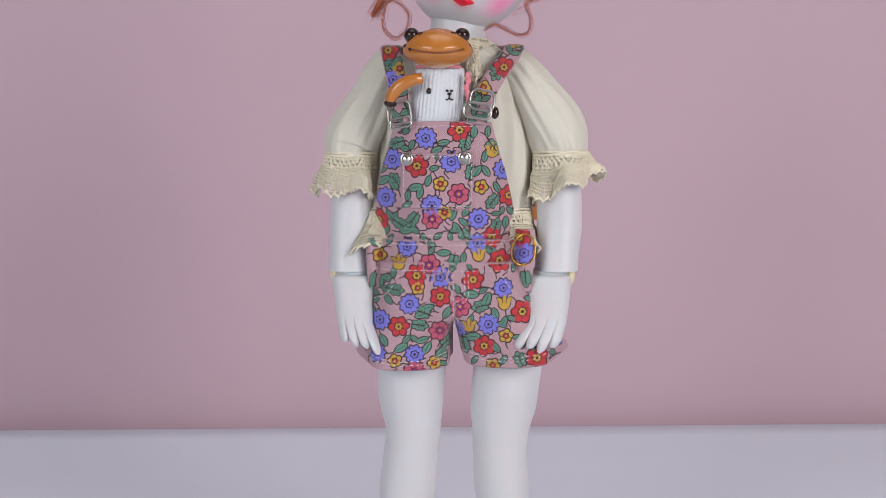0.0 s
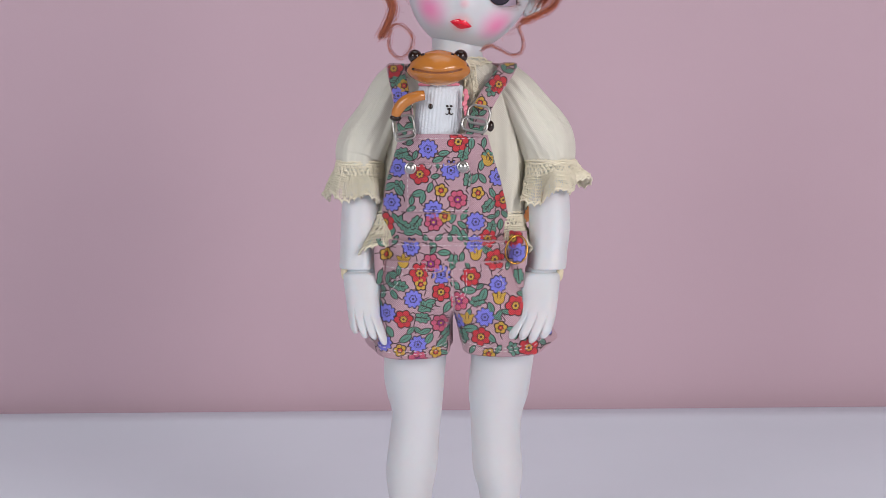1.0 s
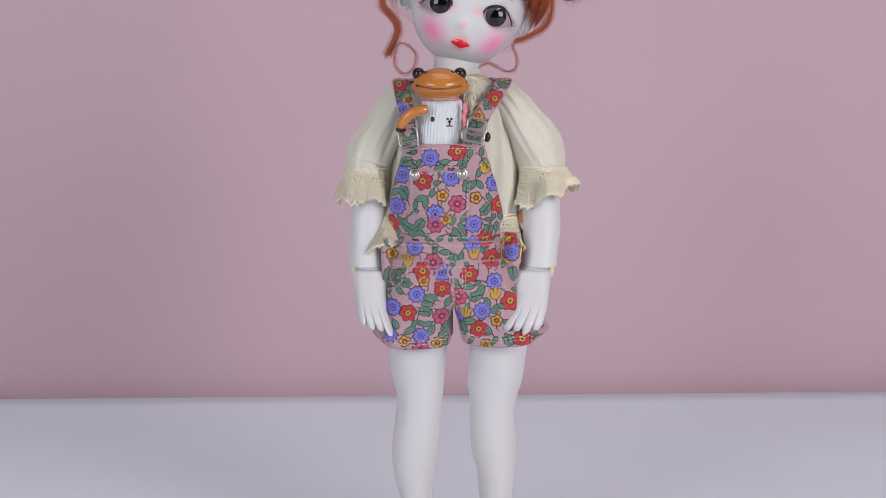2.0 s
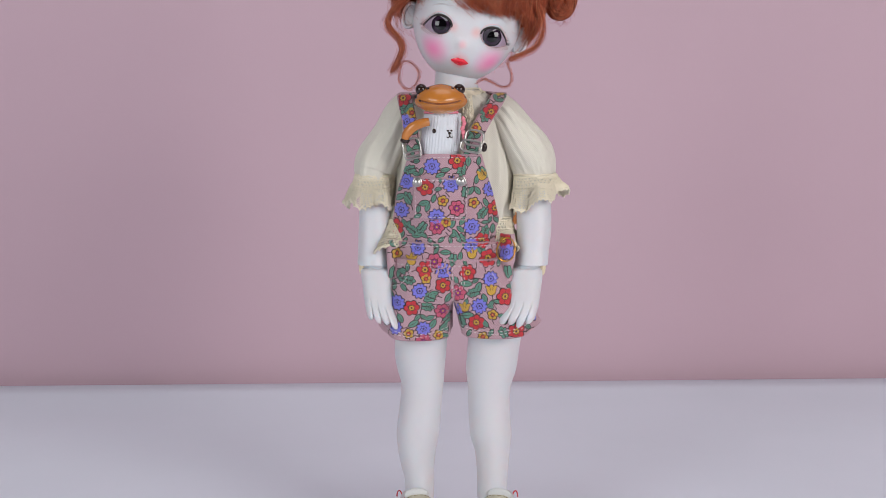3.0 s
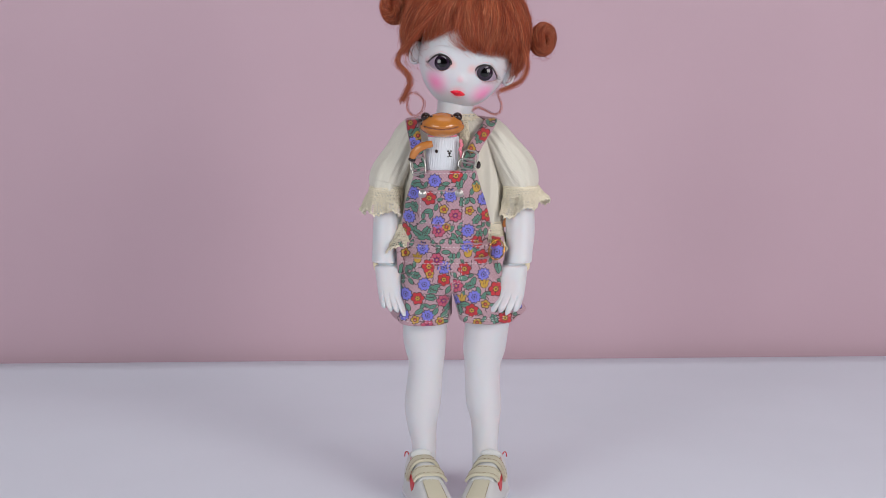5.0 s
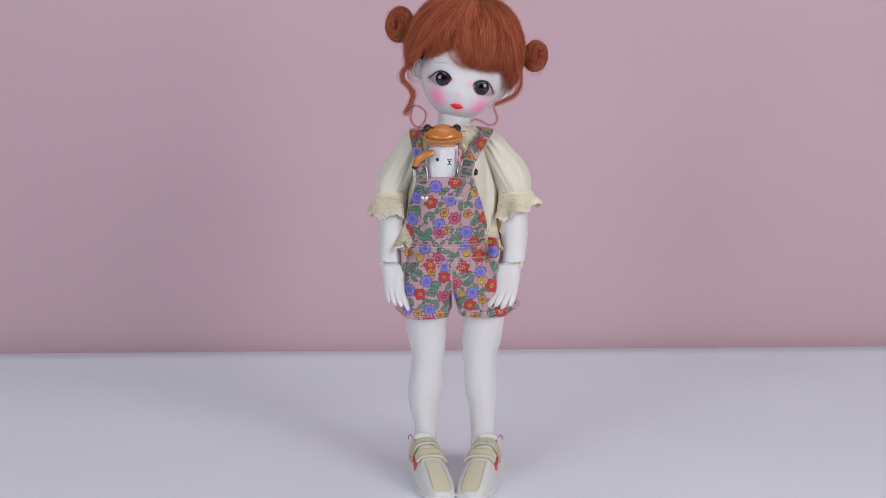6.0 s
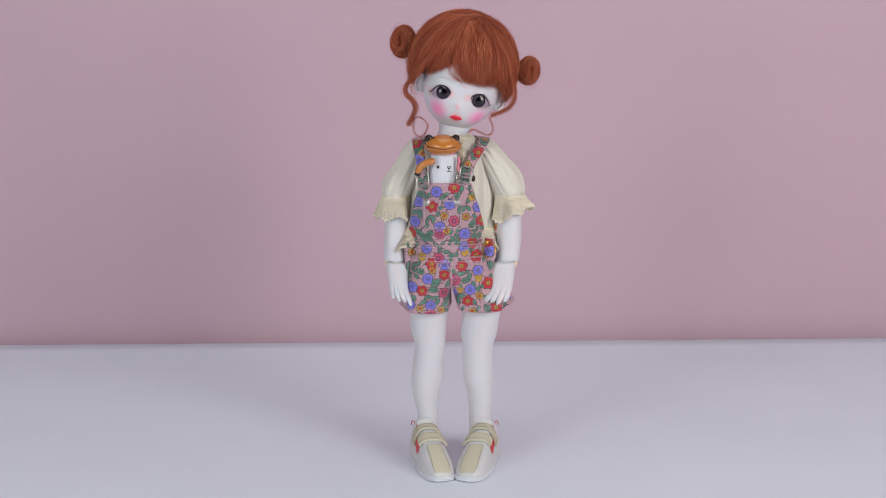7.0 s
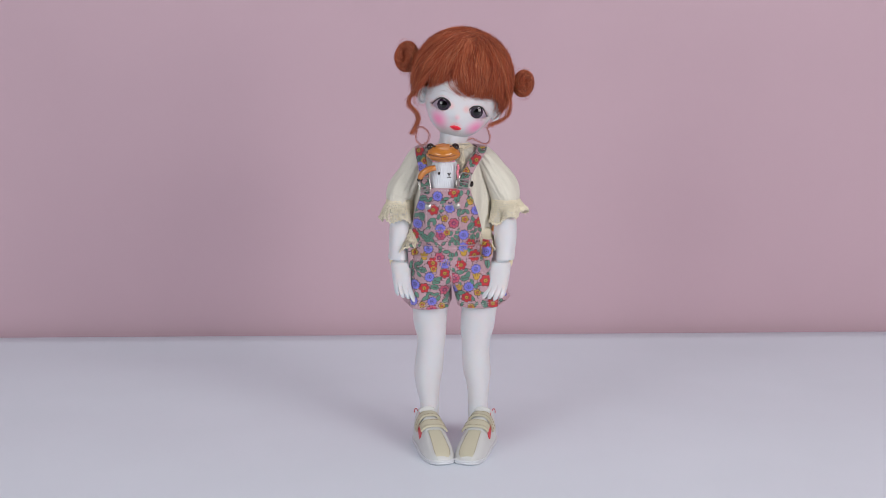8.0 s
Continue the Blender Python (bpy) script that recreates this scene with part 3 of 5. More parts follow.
def lace(surface, count, rows, seed, scallop=0.9, r=0.24, edge=0.5):
    """A crocheted frill on surface(u, v): netted threads, a dense border and a scalloped edge."""
    g = Geo()
    rng = random.Random(seed)
    jit = lambda: rng.uniform(-0.35, 0.35) / count
    S = lambda u, v: Vector(surface(u % 1.0, v)) + 0.4 * noise.noise_vector(Vector((u * 40, v * 9, seed))) + 1.9 * v * noise.noise_vector(Vector((u * 14, v * 2, seed + 4)))
    for v in (0.0, 0.07):
        g.tube([S(i / 120, v + 0.012 * math.sin(i * 1.9)) for i in range(120)], r * 1.6, 5, 0, True)
    for k in range(rows):
        v0, v1 = 0.07 + (edge - 0.07) * k / rows, 0.07 + (edge - 0.07) * (k + 1) / rows
        for i in range(count):
            u = (i + 0.5 * (k % 2)) / count
            for s in (-0.5, 0.5):
                p = [S(u + jit(), v0), S(u + s * 0.32 / count, (v0 + v1) / 2), S(u + s / count, v1)]
                g.tube(p, r * rng.uniform(0.8, 1.4), 4)
            g.tube([S(u - 0.28 / count, v1 - 0.01), S(u + 0.28 / count, v1 - 0.02)], r * 1.5, 4)
    # dense crochet border, thick thread rows with small gaps
    fine = count * 3
    for k in range(10):
        v = edge + (0.90 - edge) * k / 9
        g.tube([S(i / (fine * 2), v + 0.02 * (1 if i % 2 else -1)) for i in range(fine * 2)], r * 1.15, 4, 0, True)
    for i in range(fine):
        u = i / fine
        if rng.random() < 0.85:
            g.tube([S(u + jit(), edge), S(u, (edge + 0.9) / 2), S(u + jit(), 0.92)], r * rng.uniform(0.5, 0.9), 4)
    for i in range(count):
        u = i / count
        p = [S(u + q / count, 0.9 + 0.10 * scallop * math.sin(math.pi * q) + 0.03 * math.sin(5 * math.pi * q)) for q in (0, 0.17, 0.33, 0.5, 0.67, 0.83, 1)]
        g.tube(p, r * 1.7, 5)
    return g


def sleeve(path, radii, folds):
    """A puffed sleeve along a path of (x, y, z), gathered at both ends."""
    g = Geo()
    keys = [(*p, *q) for p, q in zip(path, radii)]
    sm = smooth(keys, 7)
    rows = []
    n = 120
    for i, (x, y, z, ra, rb) in enumerate(sm):
        a, b = Vector(sm[max(i - 1, 0)][:3]), Vector(sm[min(i + 1, len(sm) - 1)][:3])
        d = (b - a).normalized()
        fwd = Vector((0, 1, 0))
        side = d.cross(fwd).normalized()
        fwd = side.cross(d)
        k = i / (len(sm) - 1)
        row = []
        for j in range(n):
            q = 2 * math.pi * j / n
            gather = 0.9 * max(0, (k - 0.62) * 2.4) ** 2 * math.sin(q * 9 + folds + 2 * math.sin(q)) + 0.35 * max(0, 1 - k * 2.6) * math.sin(q * 7 + folds + math.sin(3 * q))
            w = 1 + (gather + 0.05 * math.sin(q * 23 + 3 * math.sin(2 * q + folds) + 2 * k) + 1.9 * noise.noise(Vector((math.cos(q) * 1.6, math.sin(q) * 1.6, k * 2.6 + folds))) + 1.1 * noise.noise(Vector((math.cos(q) * 4.5, math.sin(q) * 4.5, k * 2.2 + folds)))) / 14
            row.append(Vector((x, y, z)) + (side * math.cos(q) * ra + fwd * math.sin(q) * rb) * w)
        rows.append(row)
    g.grid(rows, True)
    return g


def make_blouse():
    blouse = thing("blouse", (3, 0, 150), "cream cotton doll blouse with puffed sleeves and crocheted lace trim", "blouse")
    g = Geo()
    n = 220
    rows = []
    for z, cx, cy, rx, ry in smooth([(208.5, 4.4, -3.5, 10.5, 10.5), (206.5, 4.2, -2, 15, 12), (203, 3.6, -1, 20.5, 13.5), (195, 3.4, 0, 24, 15.5), (180, 3.2, 0, 26.5, 17), (165, 2.6, 0, 28, 17.5), (153, 1.6, 0, 28.5, 18.0), (148, 1.4, 0, 27, 17)], 6):
        row = []
        for i in range(n):
            a = 2 * math.pi * i / n
            fold = 0.9 * noise.noise(Vector((math.cos(a) * 4, math.sin(a) * 4, z * 0.03))) + 0.7 * noise.noise(Vector((math.cos(a) * 9, math.sin(a) * 9, z * 0.045 + 7))) + 0.04 * math.sin(a * 64) + 0.16 * math.sin(a * 17 + 0.8 * math.sin(z * 0.09)) * min(1, max(0, (200 - z) / 30))
            w = 1 + 1.5 * fold / 24
            row.append((cx + math.cos(a) * rx * w, cy + math.sin(a) * ry * w, z))
        rows.append(row)
    g.grid(rows, True)
    part("bodice", g, M_BLOUSE, blouse)
    left = sleeve([(-15.4, -1, 202.6), (-19.8, -1.5, 197.6), (-24.4, -2, 188.6), (-29.2, -3.5, 179.4), (-31.6, -4.5, 173), (-32, -5, 170.2), (-32, -5, 164)], [(6.8, 9.6), (8.0, 11), (8.7, 12), (9.7, 12.2), (8.8, 10.8), (7.7, 9.2), (7.4, 7.9)], 0.7)
    right = sleeve([(21.0, -1, 202.6), (25.8, -1.5, 197.6), (31.0, -2, 189.4), (36.0, -3.5, 180.8), (38.4, -4.5, 174.6), (39.2, -5, 171), (39.2, -5, 165)], [(6.8, 9.6), (8.0, 11), (9.0, 12), (10.2, 12.4), (9.8, 11.4), (8.7, 10), (8.2, 8.5)], 2.9)
    cuffs = []
    for name, g in (("sleeve", left), ("sleeve", right)):
        cuffs.append(part(name, g, M_BLOUSE, blouse))

    def frill(cx, cy, z0, z1, r0, r1, amp, waves, phase, lean):
        def s(u, v):
            a = 2 * math.pi * u
            out = max(0.0, math.cos(a - lean[0])) * lean[1] * v
            rr = r0 + (r1 - r0) * v + amp * v * math.sin(waves * a + phase) + 0.35 * math.sin(17 * a + phase) * v
            lift = 1.5 * v * math.sin(waves * a + phase + 1.0) + lean[2] * v * math.cos(a - lean[0])
            return (cx + math.cos(a) * (rr + out), cy + math.sin(a) * (rr + 1.4 + out * 0.4), z0 + (z1 - z0) * v + lift)
        return s
    part("lace_cuff", lace(frill(-32, -5, 171.3, 158.2, 8.4, 10.2, 2.0, 5, 0.4, (math.pi, 3.2, 1.0)), 38, 3, 3, r=0.27, edge=0.36), M_LACE, cuffs[0], "crocheted cream lace frill")
    part("lace_cuff", lace(frill(39.2, -5, 171.8, 159.5, 9.2, 10.6, 2.0, 5, 1.9, (0.0, 2.6, 4.2)), 38, 3, 4, r=0.27, edge=0.36), M_LACE, cuffs[1], "crocheted cream lace frill")

    def hem(u, v):
        a = 2 * math.pi * u
        w = 1.8 * v * math.sin(9 * a + 0.5)
        p, q = math.exp(-((a - 3.62) / 0.42) ** 2) * v, math.exp(-((a - 5.86) / 0.42) ** 2) * v
        return (1.4 - 2.0 * p + 2.0 * q + math.copysign(abs(math.cos(a)) ** 0.75, math.cos(a)) * (27.4 + 3.2 * v + w), -2 - 7.0 * p - 4.0 * q + math.copysign(abs(math.sin(a)) ** 0.75, math.sin(a)) * (13.0 + 0.8 * v + w * 0.5), 152.5 - 13.5 * v + 1.2 * v * math.sin(7 * a))
    part("lace_hem", lace(hem, 84, 3, 6, r=0.26, edge=0.36), M_LACE, blouse, "crocheted cream lace frill")

    def collar(u, v):
        a = 2 * math.pi * u
        w = 0.5 * v * math.sin(12 * a)
        return (4.4 + math.cos(a) * (10.2 + 3.0 * v + w), -3.2 + math.sin(a) * (10.2 + 3.2 * v + w), 209.5 - 2.6 * v)
    part("lace_collar", lace(collar, 34, 1, 8, r=0.16), M_LACE, blouse, "crocheted cream lace edging")
    # gathered lace jabot below the collar
    def jabot(u, v):
        a = 2 * math.pi * u
        return (9.6 + math.cos(a) * (1.2 + 1.6 * v), -17.6 + math.sin(a) * (0.8 + 1.0 * v), 206 - 11 * v + 0.6 * math.sin(5 * a) * v)
    part("lace_jabot", lace(jabot, 10, 3, 9, r=0.2), M_LACE, blouse, "crocheted cream lace edging")


make_blouse()

# ---- overalls with a flower print ----
PRINT_MATS = [M_CLOTH, M_INK, M_BLUE, M_RED, M_ROSE, M_PLUM, M_GOLD, M_GREEN, M_THREAD]
CLOTH, INK, BLUE_I, RED_I, ROSE_I, PLUM_I, GOLD_I, GREEN_I, THREAD_I = range(9)
BLUE = [(-5.9, 176.5), (-16.9, 169.6), (2.2, 169.0), (-19.4, 156.8), (19.2, 166.2), (11.1, 150.1), (-4.0, 154.5), (-12.2, 140.8), (-1.3, 131.0), (-11.5, 122.1), (-21.1, 116.5), (19.3, 127.5), (14.6, 115.3), (4.5, 113.2), (-22.6, 105.6), (-9.9, 104.9), (38.8, 109.7), (10.8, 142.0), (-16.7, 195.2), (26.5, 138.5)]
RED = [(4.8, 179.1), (-8.8, 167.5), (21.2, 157.5), (-22.0, 149.1), (-15.0, 114.6), (-1.3, 124.6), (9.4, 130.2), (18.1, 136.2), (25.7, 119.3), (13.3, 107.7), (30.7, 104.0), (15.5, 143.8), (-9.1, 131.5), (-18.7, 205.1), (19.4, 199.4), (25.0, 143.5)]
ROSE = [(4.6, 158.4), (-4.0, 150.1), (-5.0, 134.9), (-1.6, 112.8), (5.2, 121.3), (-9.9, 98.8)]
GOLD = [(-1.3, 161.7), (11.9, 160.6), (0.1, 152.3), (-8.7, 127.4), (20.4, 111.5), (-16.4, 102.9), (-3.4, 101.8), (-21.5, 137.6), (-26.7, 107.6), (16.2, 101.1), (-14.7, 198.9), (12.6, 192.7), (23.3, 208.4)]
TULIP = [(-15.0, 135.2), (11.2, 138.1), (19.7, 122.2), (8.1, 114.3), (15.5, 172.2)]
LEAF = [(-10.4, 149.7), (16.9, 147.4), (2.9, 135.8), (6.6, 144.5), (15.7, 155.7), (6.7, 174.9), (8.6, 165.7), (14.5, 140.8), (-16.1, 126.8), (-8.1, 115.0), (11.9, 121.3), (6.8, 107.5), (25.1, 103.4), (-14.6, 148.2), (15.9, 173.6), (-16.1, 162.5), (1.2, 108.7), (-7.2, 119.3), (-15.6, 174.8), (17.1, 197.6), (-17.5, 201.0), (27.0, 129.8)]

# single leaves: place, angle in degrees, length
BIB_LEAVES = [(-15.5, 175.2, 5, 4.3), (-12.5, 178.5, 20, 2.7), (-12.5, 179.8, 40, 3.1), (-0.3, 175.0, 10, 4.1), (-2.4, 172.7, 20, 4.1), (-2.4, 170.7, 90, 2.4), (-3.3, 166.8, 15, 3.1), (-5.2, 162.7, 70, 3.8), (-9.4, 160.5, 15, 4.8), (-7.9, 158.7, 70, 4.1), (-20.8, 166.0, 15, 3.4), (-20.2, 162.5, 30, 5.1), (-16.8, 161.1, -50, 4.5), (-11.9, 157.8, 80, 3.4), (-12.2, 154.7, 30, 3.8), (9.5, 178.5, 85, 4.1), (13.1, 170.6, 80, 3.8), (10.7, 165.8, 60, 4.1), (13.5, 165.8, -55, 4.1), (17.2, 160.3, -60, 4.1)]
WAIST_LEAVES = [(-18.1, 150.9, -60, 4.1), (-16.3, 150.9, 60, 3.1), (-19.4, 145.7, 60, 3.8), (-12.6, 146.0, 10, 4.8), (2.8, 151.9, 75, 4.8), (7.1, 152.8, 60, 4.5), (6.2, 149.1, -40, 3.8), (4.0, 147.3, -55, 4.1), (-2.1, 144.5, 40, 3.4), (16.9, 151.6, 0, 3.1), (19.1, 152.5, 70, 2.7), (20.3, 148.5, 85, 4.1)]
SEAT_LEAVES = [(-18.1, 142.9, 60, 3.9), (-0.2, 139.0, 0, 4.7), (6.2, 137.3, 80, 3.9), (8.2, 134.5, -60, 2.7), (-23.8, 130.2, 70, 3.9), (-18.5, 123.5, -50, 3.9), (-5.4, 120.8, 15, 4.3), (-7.2, 118.5, 15, 5.5), (3.7, 127.4, -50, 4.7), (8.7, 125.3, -5, 5.5), (14.0, 123.5, 70, 5.5), (0.9, 119.2, 60, 4.7), (8.7, 117.1, 70, 3.1), (16.8, 118.9, -70, 4.3), (19.0, 115.3, -20, 3.5), (9.4, 110.7, 10, 5.5)]
HEM_LEAVES = [(-20.0, 109.8, -60, 4.3), (-14.3, 107.3, 30, 5.1), (-7.2, 109.8, 20, 4.3), (-5.8, 107.0, 60, 4.7), (16.9, 107.4, -45, 4.7), (19.7, 103.1, 60, 3.9), (10.2, 102.7, 60, 3.5), (-1.2, 105.2, 40, 4.7), (23.1, 134.1, 75, 3.9), (29.7, 106.4, 30, 3.1), (-16.1, 98.7, -10, 3.9)]


def bib_y(x, z):
    y0 = lerp_table([(128, -24.6), (143, -24.2), (160, -26.0), (172, -28.6), (182, -30.0)], z)[0]
    return y0 + 15 * (abs(x - 0.2) / 24.5) ** 2.3 + 0.45 * noise.noise(Vector((x * 0.11, 3.3, z * 0.13)))


def bib_side(z):
    return lerp_table([(128, -23.0, 23.5), (143, -23.8, 24.3), (153, -23.2, 23.0), (163, -21.8, 20.6), (172, -18.9, 17.8), (181.2, -16.0, 15.2)], z)


def sheet(fn, nu, nv, thick):
    """A cloth panel fn(u, v) with thickness behind it and rounded-over edges."""
    g = Geo()
    front = [[Vector(fn(i / nu, j / nv)) for i in range(nu + 1)] for j in range(nv + 1)]
    back = [[p + Vector((0, thick, 0)) for p in r] for r in front]
    g.grid(front, False)
    g.grid(back, False)
    loop = [(0, i) for i in range(nu)] + [(j, nu) for j in range(nv)] + [(nv, i) for i in range(nu, 0, -1)] + [(j, 0) for j in range(nv, 0, -1)]
    f = [front[j][i] for j, i in loop]
    b = [back[j][i] for j, i in loop]
    mid = [(p + q) / 2 + (p - sum(f, Vector()) / len(f)).normalized() * 0.25 for p, q in zip(f, b)]
    g.grid([f, mid, b], True)
    return g


def leg_geo(side):
    if side < 0:
        keys = [(135.5, -9.8, -2, 13.6, 22.2), (126, -10.4, -2, 14.4, 22.8), (117, -11.6, -1.5, 15.4, 22.8), (110, -12.9, -1.0, 15.9, 22.4), (101.0, -13.4, -0.5, 16.4, 21.6)]
    else:
        keys = [(135.5, 13.8, -2, 11.6, 22.2), (126, 15.4, -2, 13.2, 22.8), (117, 18.2, -1.5, 15.6, 22.8), (110, 21.0, -1.0, 17.2, 22.4), (102.0, 23.6, -0.5, 18.2, 21.6)]
    rows = []
    n = 110
    sm = smooth(keys, 10)
    for idx, (z, cx, cy, rx, ry) in enumerate(sm + [(sm[-1][0] - 0.4, *sm[-1][1:3], sm[-1][3] - 0.5, sm[-1][4] - 0.5), (sm[-1][0] + 0.6, *sm[-1][1:3], sm[-1][3] - 1.1, sm[-1][4] - 1.1), (sm[-1][0] + 9, *sm[-1][1:3], sm[-1][3] - 1.6, sm[-1][4] - 1.6)]):
        row = []
        low = max(0.0, min(1.0, (120 - z) / 18))
        for i in range(n):
            a = 2 * math.pi * i / n
            c, s = math.cos(a), math.sin(a)
            x, y = math.copysign(abs(c) ** (2 / 2.5), c) * rx, math.copysign(abs(s) ** (2 / 2.5), s) * ry
            w = 1 + (1.3 * low * math.sin(5 * a + 1.0 * side) + 0.9 * noise.noise(Vector((x * 0.13, y * 0.13, z * 0.07 + side)))) / 22
            px, py = cx + x * w, cy + y * w
            join = max(0.0, min(1.0, (z - 112) / 7))
            if s < 0 and join > 0 and x * side < 0:
                body = -24.6 + 13 * (abs(px - 3.0) / 28) ** 2.3 + 0.9 * math.exp(-((px - 3.0) / 1.2) ** 2)
                py += (min(py, body) - py) * join * join * (3 - 2 * join)
            row.append((px, py, z - 1.6 * low * max(0, -s) + (2.5 * low * max(0, c) if side > 0 else 1.5 * low * max(0, -c))))
        rows.append(row)
    g = Geo()
    g.grid(rows, True)
    return g


def band_geo(z0, z1, rx, ry, cx=0.6, cy=-2.0):
    g = Geo()
    rows = []
    for z, k in ((z0 + 1.2, -0.8), (z0, -0.7), (z0 - 0.15, -0.1), (z0 + 0.5, 0.15), ((2 * z0 + z1) / 3, 0.1), ((z0 + z1) / 2, 0.3), ((z0 + 2 * z1) / 3, 0.1), (z1 - 0.5, 0.15), (z1 + 0.15, -0.1), (z1, -0.7), (z1 - 1.2, -0.8)):
        row = ring(cx, cy, z, rx + k, ry + k, 110, 2.5)
        rows.append([p + Vector((0, 0.3 * noise.noise(p * 0.15), 0.35 * noise.noise(Vector((p.x * 0.1, 1.0, z * 0.01))))) for p in row])
    g.grid(rows, True)
    return g


def strap_geo(path, width, thick=0.9):
    """A flat band along (x, y, z, outward x, y, z) keys."""
    g = Geo()
    sm = smooth(path, 8)
    rows = []
    for i, k in enumerate(sm):
        p, o = Vector(k[:3]), Vector(k[3:]).normalized()
        a, b = Vector(sm[max(i - 1, 0)][:3]), Vector(sm[min(i + 1, len(sm) - 1)][:3])
        d = (b - a).normalized()
        s = d.cross(o).normalized()
        o = s.cross(d)
        row = []
        for q in range(9):
            u = -1 + q / 4
            row.append(p + s * u * width / 2 + o * (thick * (1 - 0.35 * u ** 4)))
        for q in range(8, -1, -1):
            u = -1 + q / 4
            row.append(p + s * u * width / 2 - o * 0.1)
        rows.append(row)
    g.grid(rows, True, 0, True)
    return g


class Print:
    """Lays printed shapes and stitches on garment panels, seen from the front."""

    def __init__(self, panels):
        from mathutils.bvhtree import BVHTree
        self.panels = panels
        self.trees = [BVHTree.FromPolygons([Vector(v) for v in g.v], g.f) for g in panels]

    def hit(self, x, z):
        best = None
        for i, t in enumerate(self.trees):
            p, n, _, d = t.ray_cast(Vector((x, -120, z)), Vector((0, 1, 0)))
            if p is not None and (best is None or d < best[3]):
                best = (i, p, n if n.y < 0 else -n, d)
        return best

    def lay(self, rows, lift, mi):
        """Rows of (x, z) from a centre outwards, wrapped round."""
        hits = [[self.hit(x, z) for x, z in r] for r in rows]
        n = len(rows[0])
        for j in range(len(rows) - 1):
            for i in range(n):
                q = [hits[j][i], hits[j][(i + 1) % n], hits[j + 1][(i + 1) % n], hits[j + 1][i]]
                if any(h is None for h in q) or len({h[0] for h in q}) > 1 or any(h[2].y > -0.12 for h in q):
                    continue
                if max(h[1].y for h in q) - min(h[1].y for h in q) > 2.0:
                    continue
                self.panels[q[0][0]].add([h[1] + h[2] * lift for h in q], [(0, 1, 2, 3)], mi)

    def blob(self, x, z, radius, mi, lift, rings=4, n=44):
        """radius(angle) in millimetres."""
        rows = []
        for j in range(rings + 1):
            k = max(j / rings, 0.02)
            rows.append([(x + math.cos(a) * radius(a) * k, z + math.sin(a) * radius(a) * k) for a in [2 * math.pi * i / n for i in range(n)]])
        self.lay(rows, lift, mi)

    def leaf(self, x, z, ang, length, width, lift=0.07):
        c, s = math.cos(ang), math.sin(ang)
        for grow, mi, up in ((0.34, INK, 0.0), (0.0, GREEN_I, 0.04)):
            rows = []
            for j in (0.02, 0.5, 1.0):
                row = []
                for i in range(20):
                    a = 2 * math.pi * i / 20
                    u = math.cos(a) * (length / 2 + grow)
                    w = math.copysign(abs(math.sin(a)) ** 1.4, math.sin(a)) * (width / 2 + grow)
                    row.append((x + (u * c - w * s) * j, z + (u * s + w * c) * j))
                rows.append(row)
            self.lay(rows, lift + up, mi)
        self.line([(x - c * length * 0.42, z - s * length * 0.42), (x + c * length * 0.3, z + s * length * 0.3)], 0.15, INK, lift + 0.08)

    def line(self, pts, width, mi, lift=0.07):
        for (x0, z0), (x1, z1) in zip(pts, pts[1:]):
            d = math.hypot(x1 - x0, z1 - z0)
            if d < 1e-6:
                continue
            n = max(1, int(d / 0.8))
            nx, nz = -(z1 - z0) / d * width / 2, (x1 - x0) / d * width / 2
            for k in range(n):
                a, b = k / n, (k + 1) / n
                q = [self.hit(x0 + (x1 - x0) * t + nx * s, z0 + (z1 - z0) * t + nz * s) for t, s in ((a, -1), (b, -1), (b, 1), (a, 1))]
                if any(h is None for h in q) or len({h[0] for h in q}) > 1 or any(h[2].y > -0.12 for h in q):
                    continue
                self.panels[q[0][0]].add([h[1] + h[2] * lift for h in q], [(0, 1, 2, 3)], mi)

    def stitch(self, pts, step=1.9, gap=0.5, r=0.14):
        """Raised thread dashes along a polyline."""
        fine = []
        for (x0, z0), (x1, z1) in zip(pts, pts[1:]):
            n = max(1, int(math.hypot(x1 - x0, z1 - z0) / 0.35))
            fine += [(x0 + (x1 - x0) * k / n, z0 + (z1 - z0) * k / n) for k in range(n)]
        run, travelled, last = [], 0.0, None
        for p in fine:
            if last:
                travelled += math.hypot(p[0] - last[0], p[1] - last[1])
            last = p
            if travelled % step < step - gap:
                h = self.hit(*p)
                if h and h[2].y < -0.12 and (not run or h[0] == run[0][0]):
                    run.append(h)
                    continue
            if len(run) > 2:
                self.panels[run[0][0]].tube([h[1] + h[2] * 0.16 for h in run], r, 5, THREAD_I)
            run = []
        if len(run) > 2:
            self.panels[run[0][0]].tube([h[1] + h[2] * 0.16 for h in run], r, 5, THREAD_I)


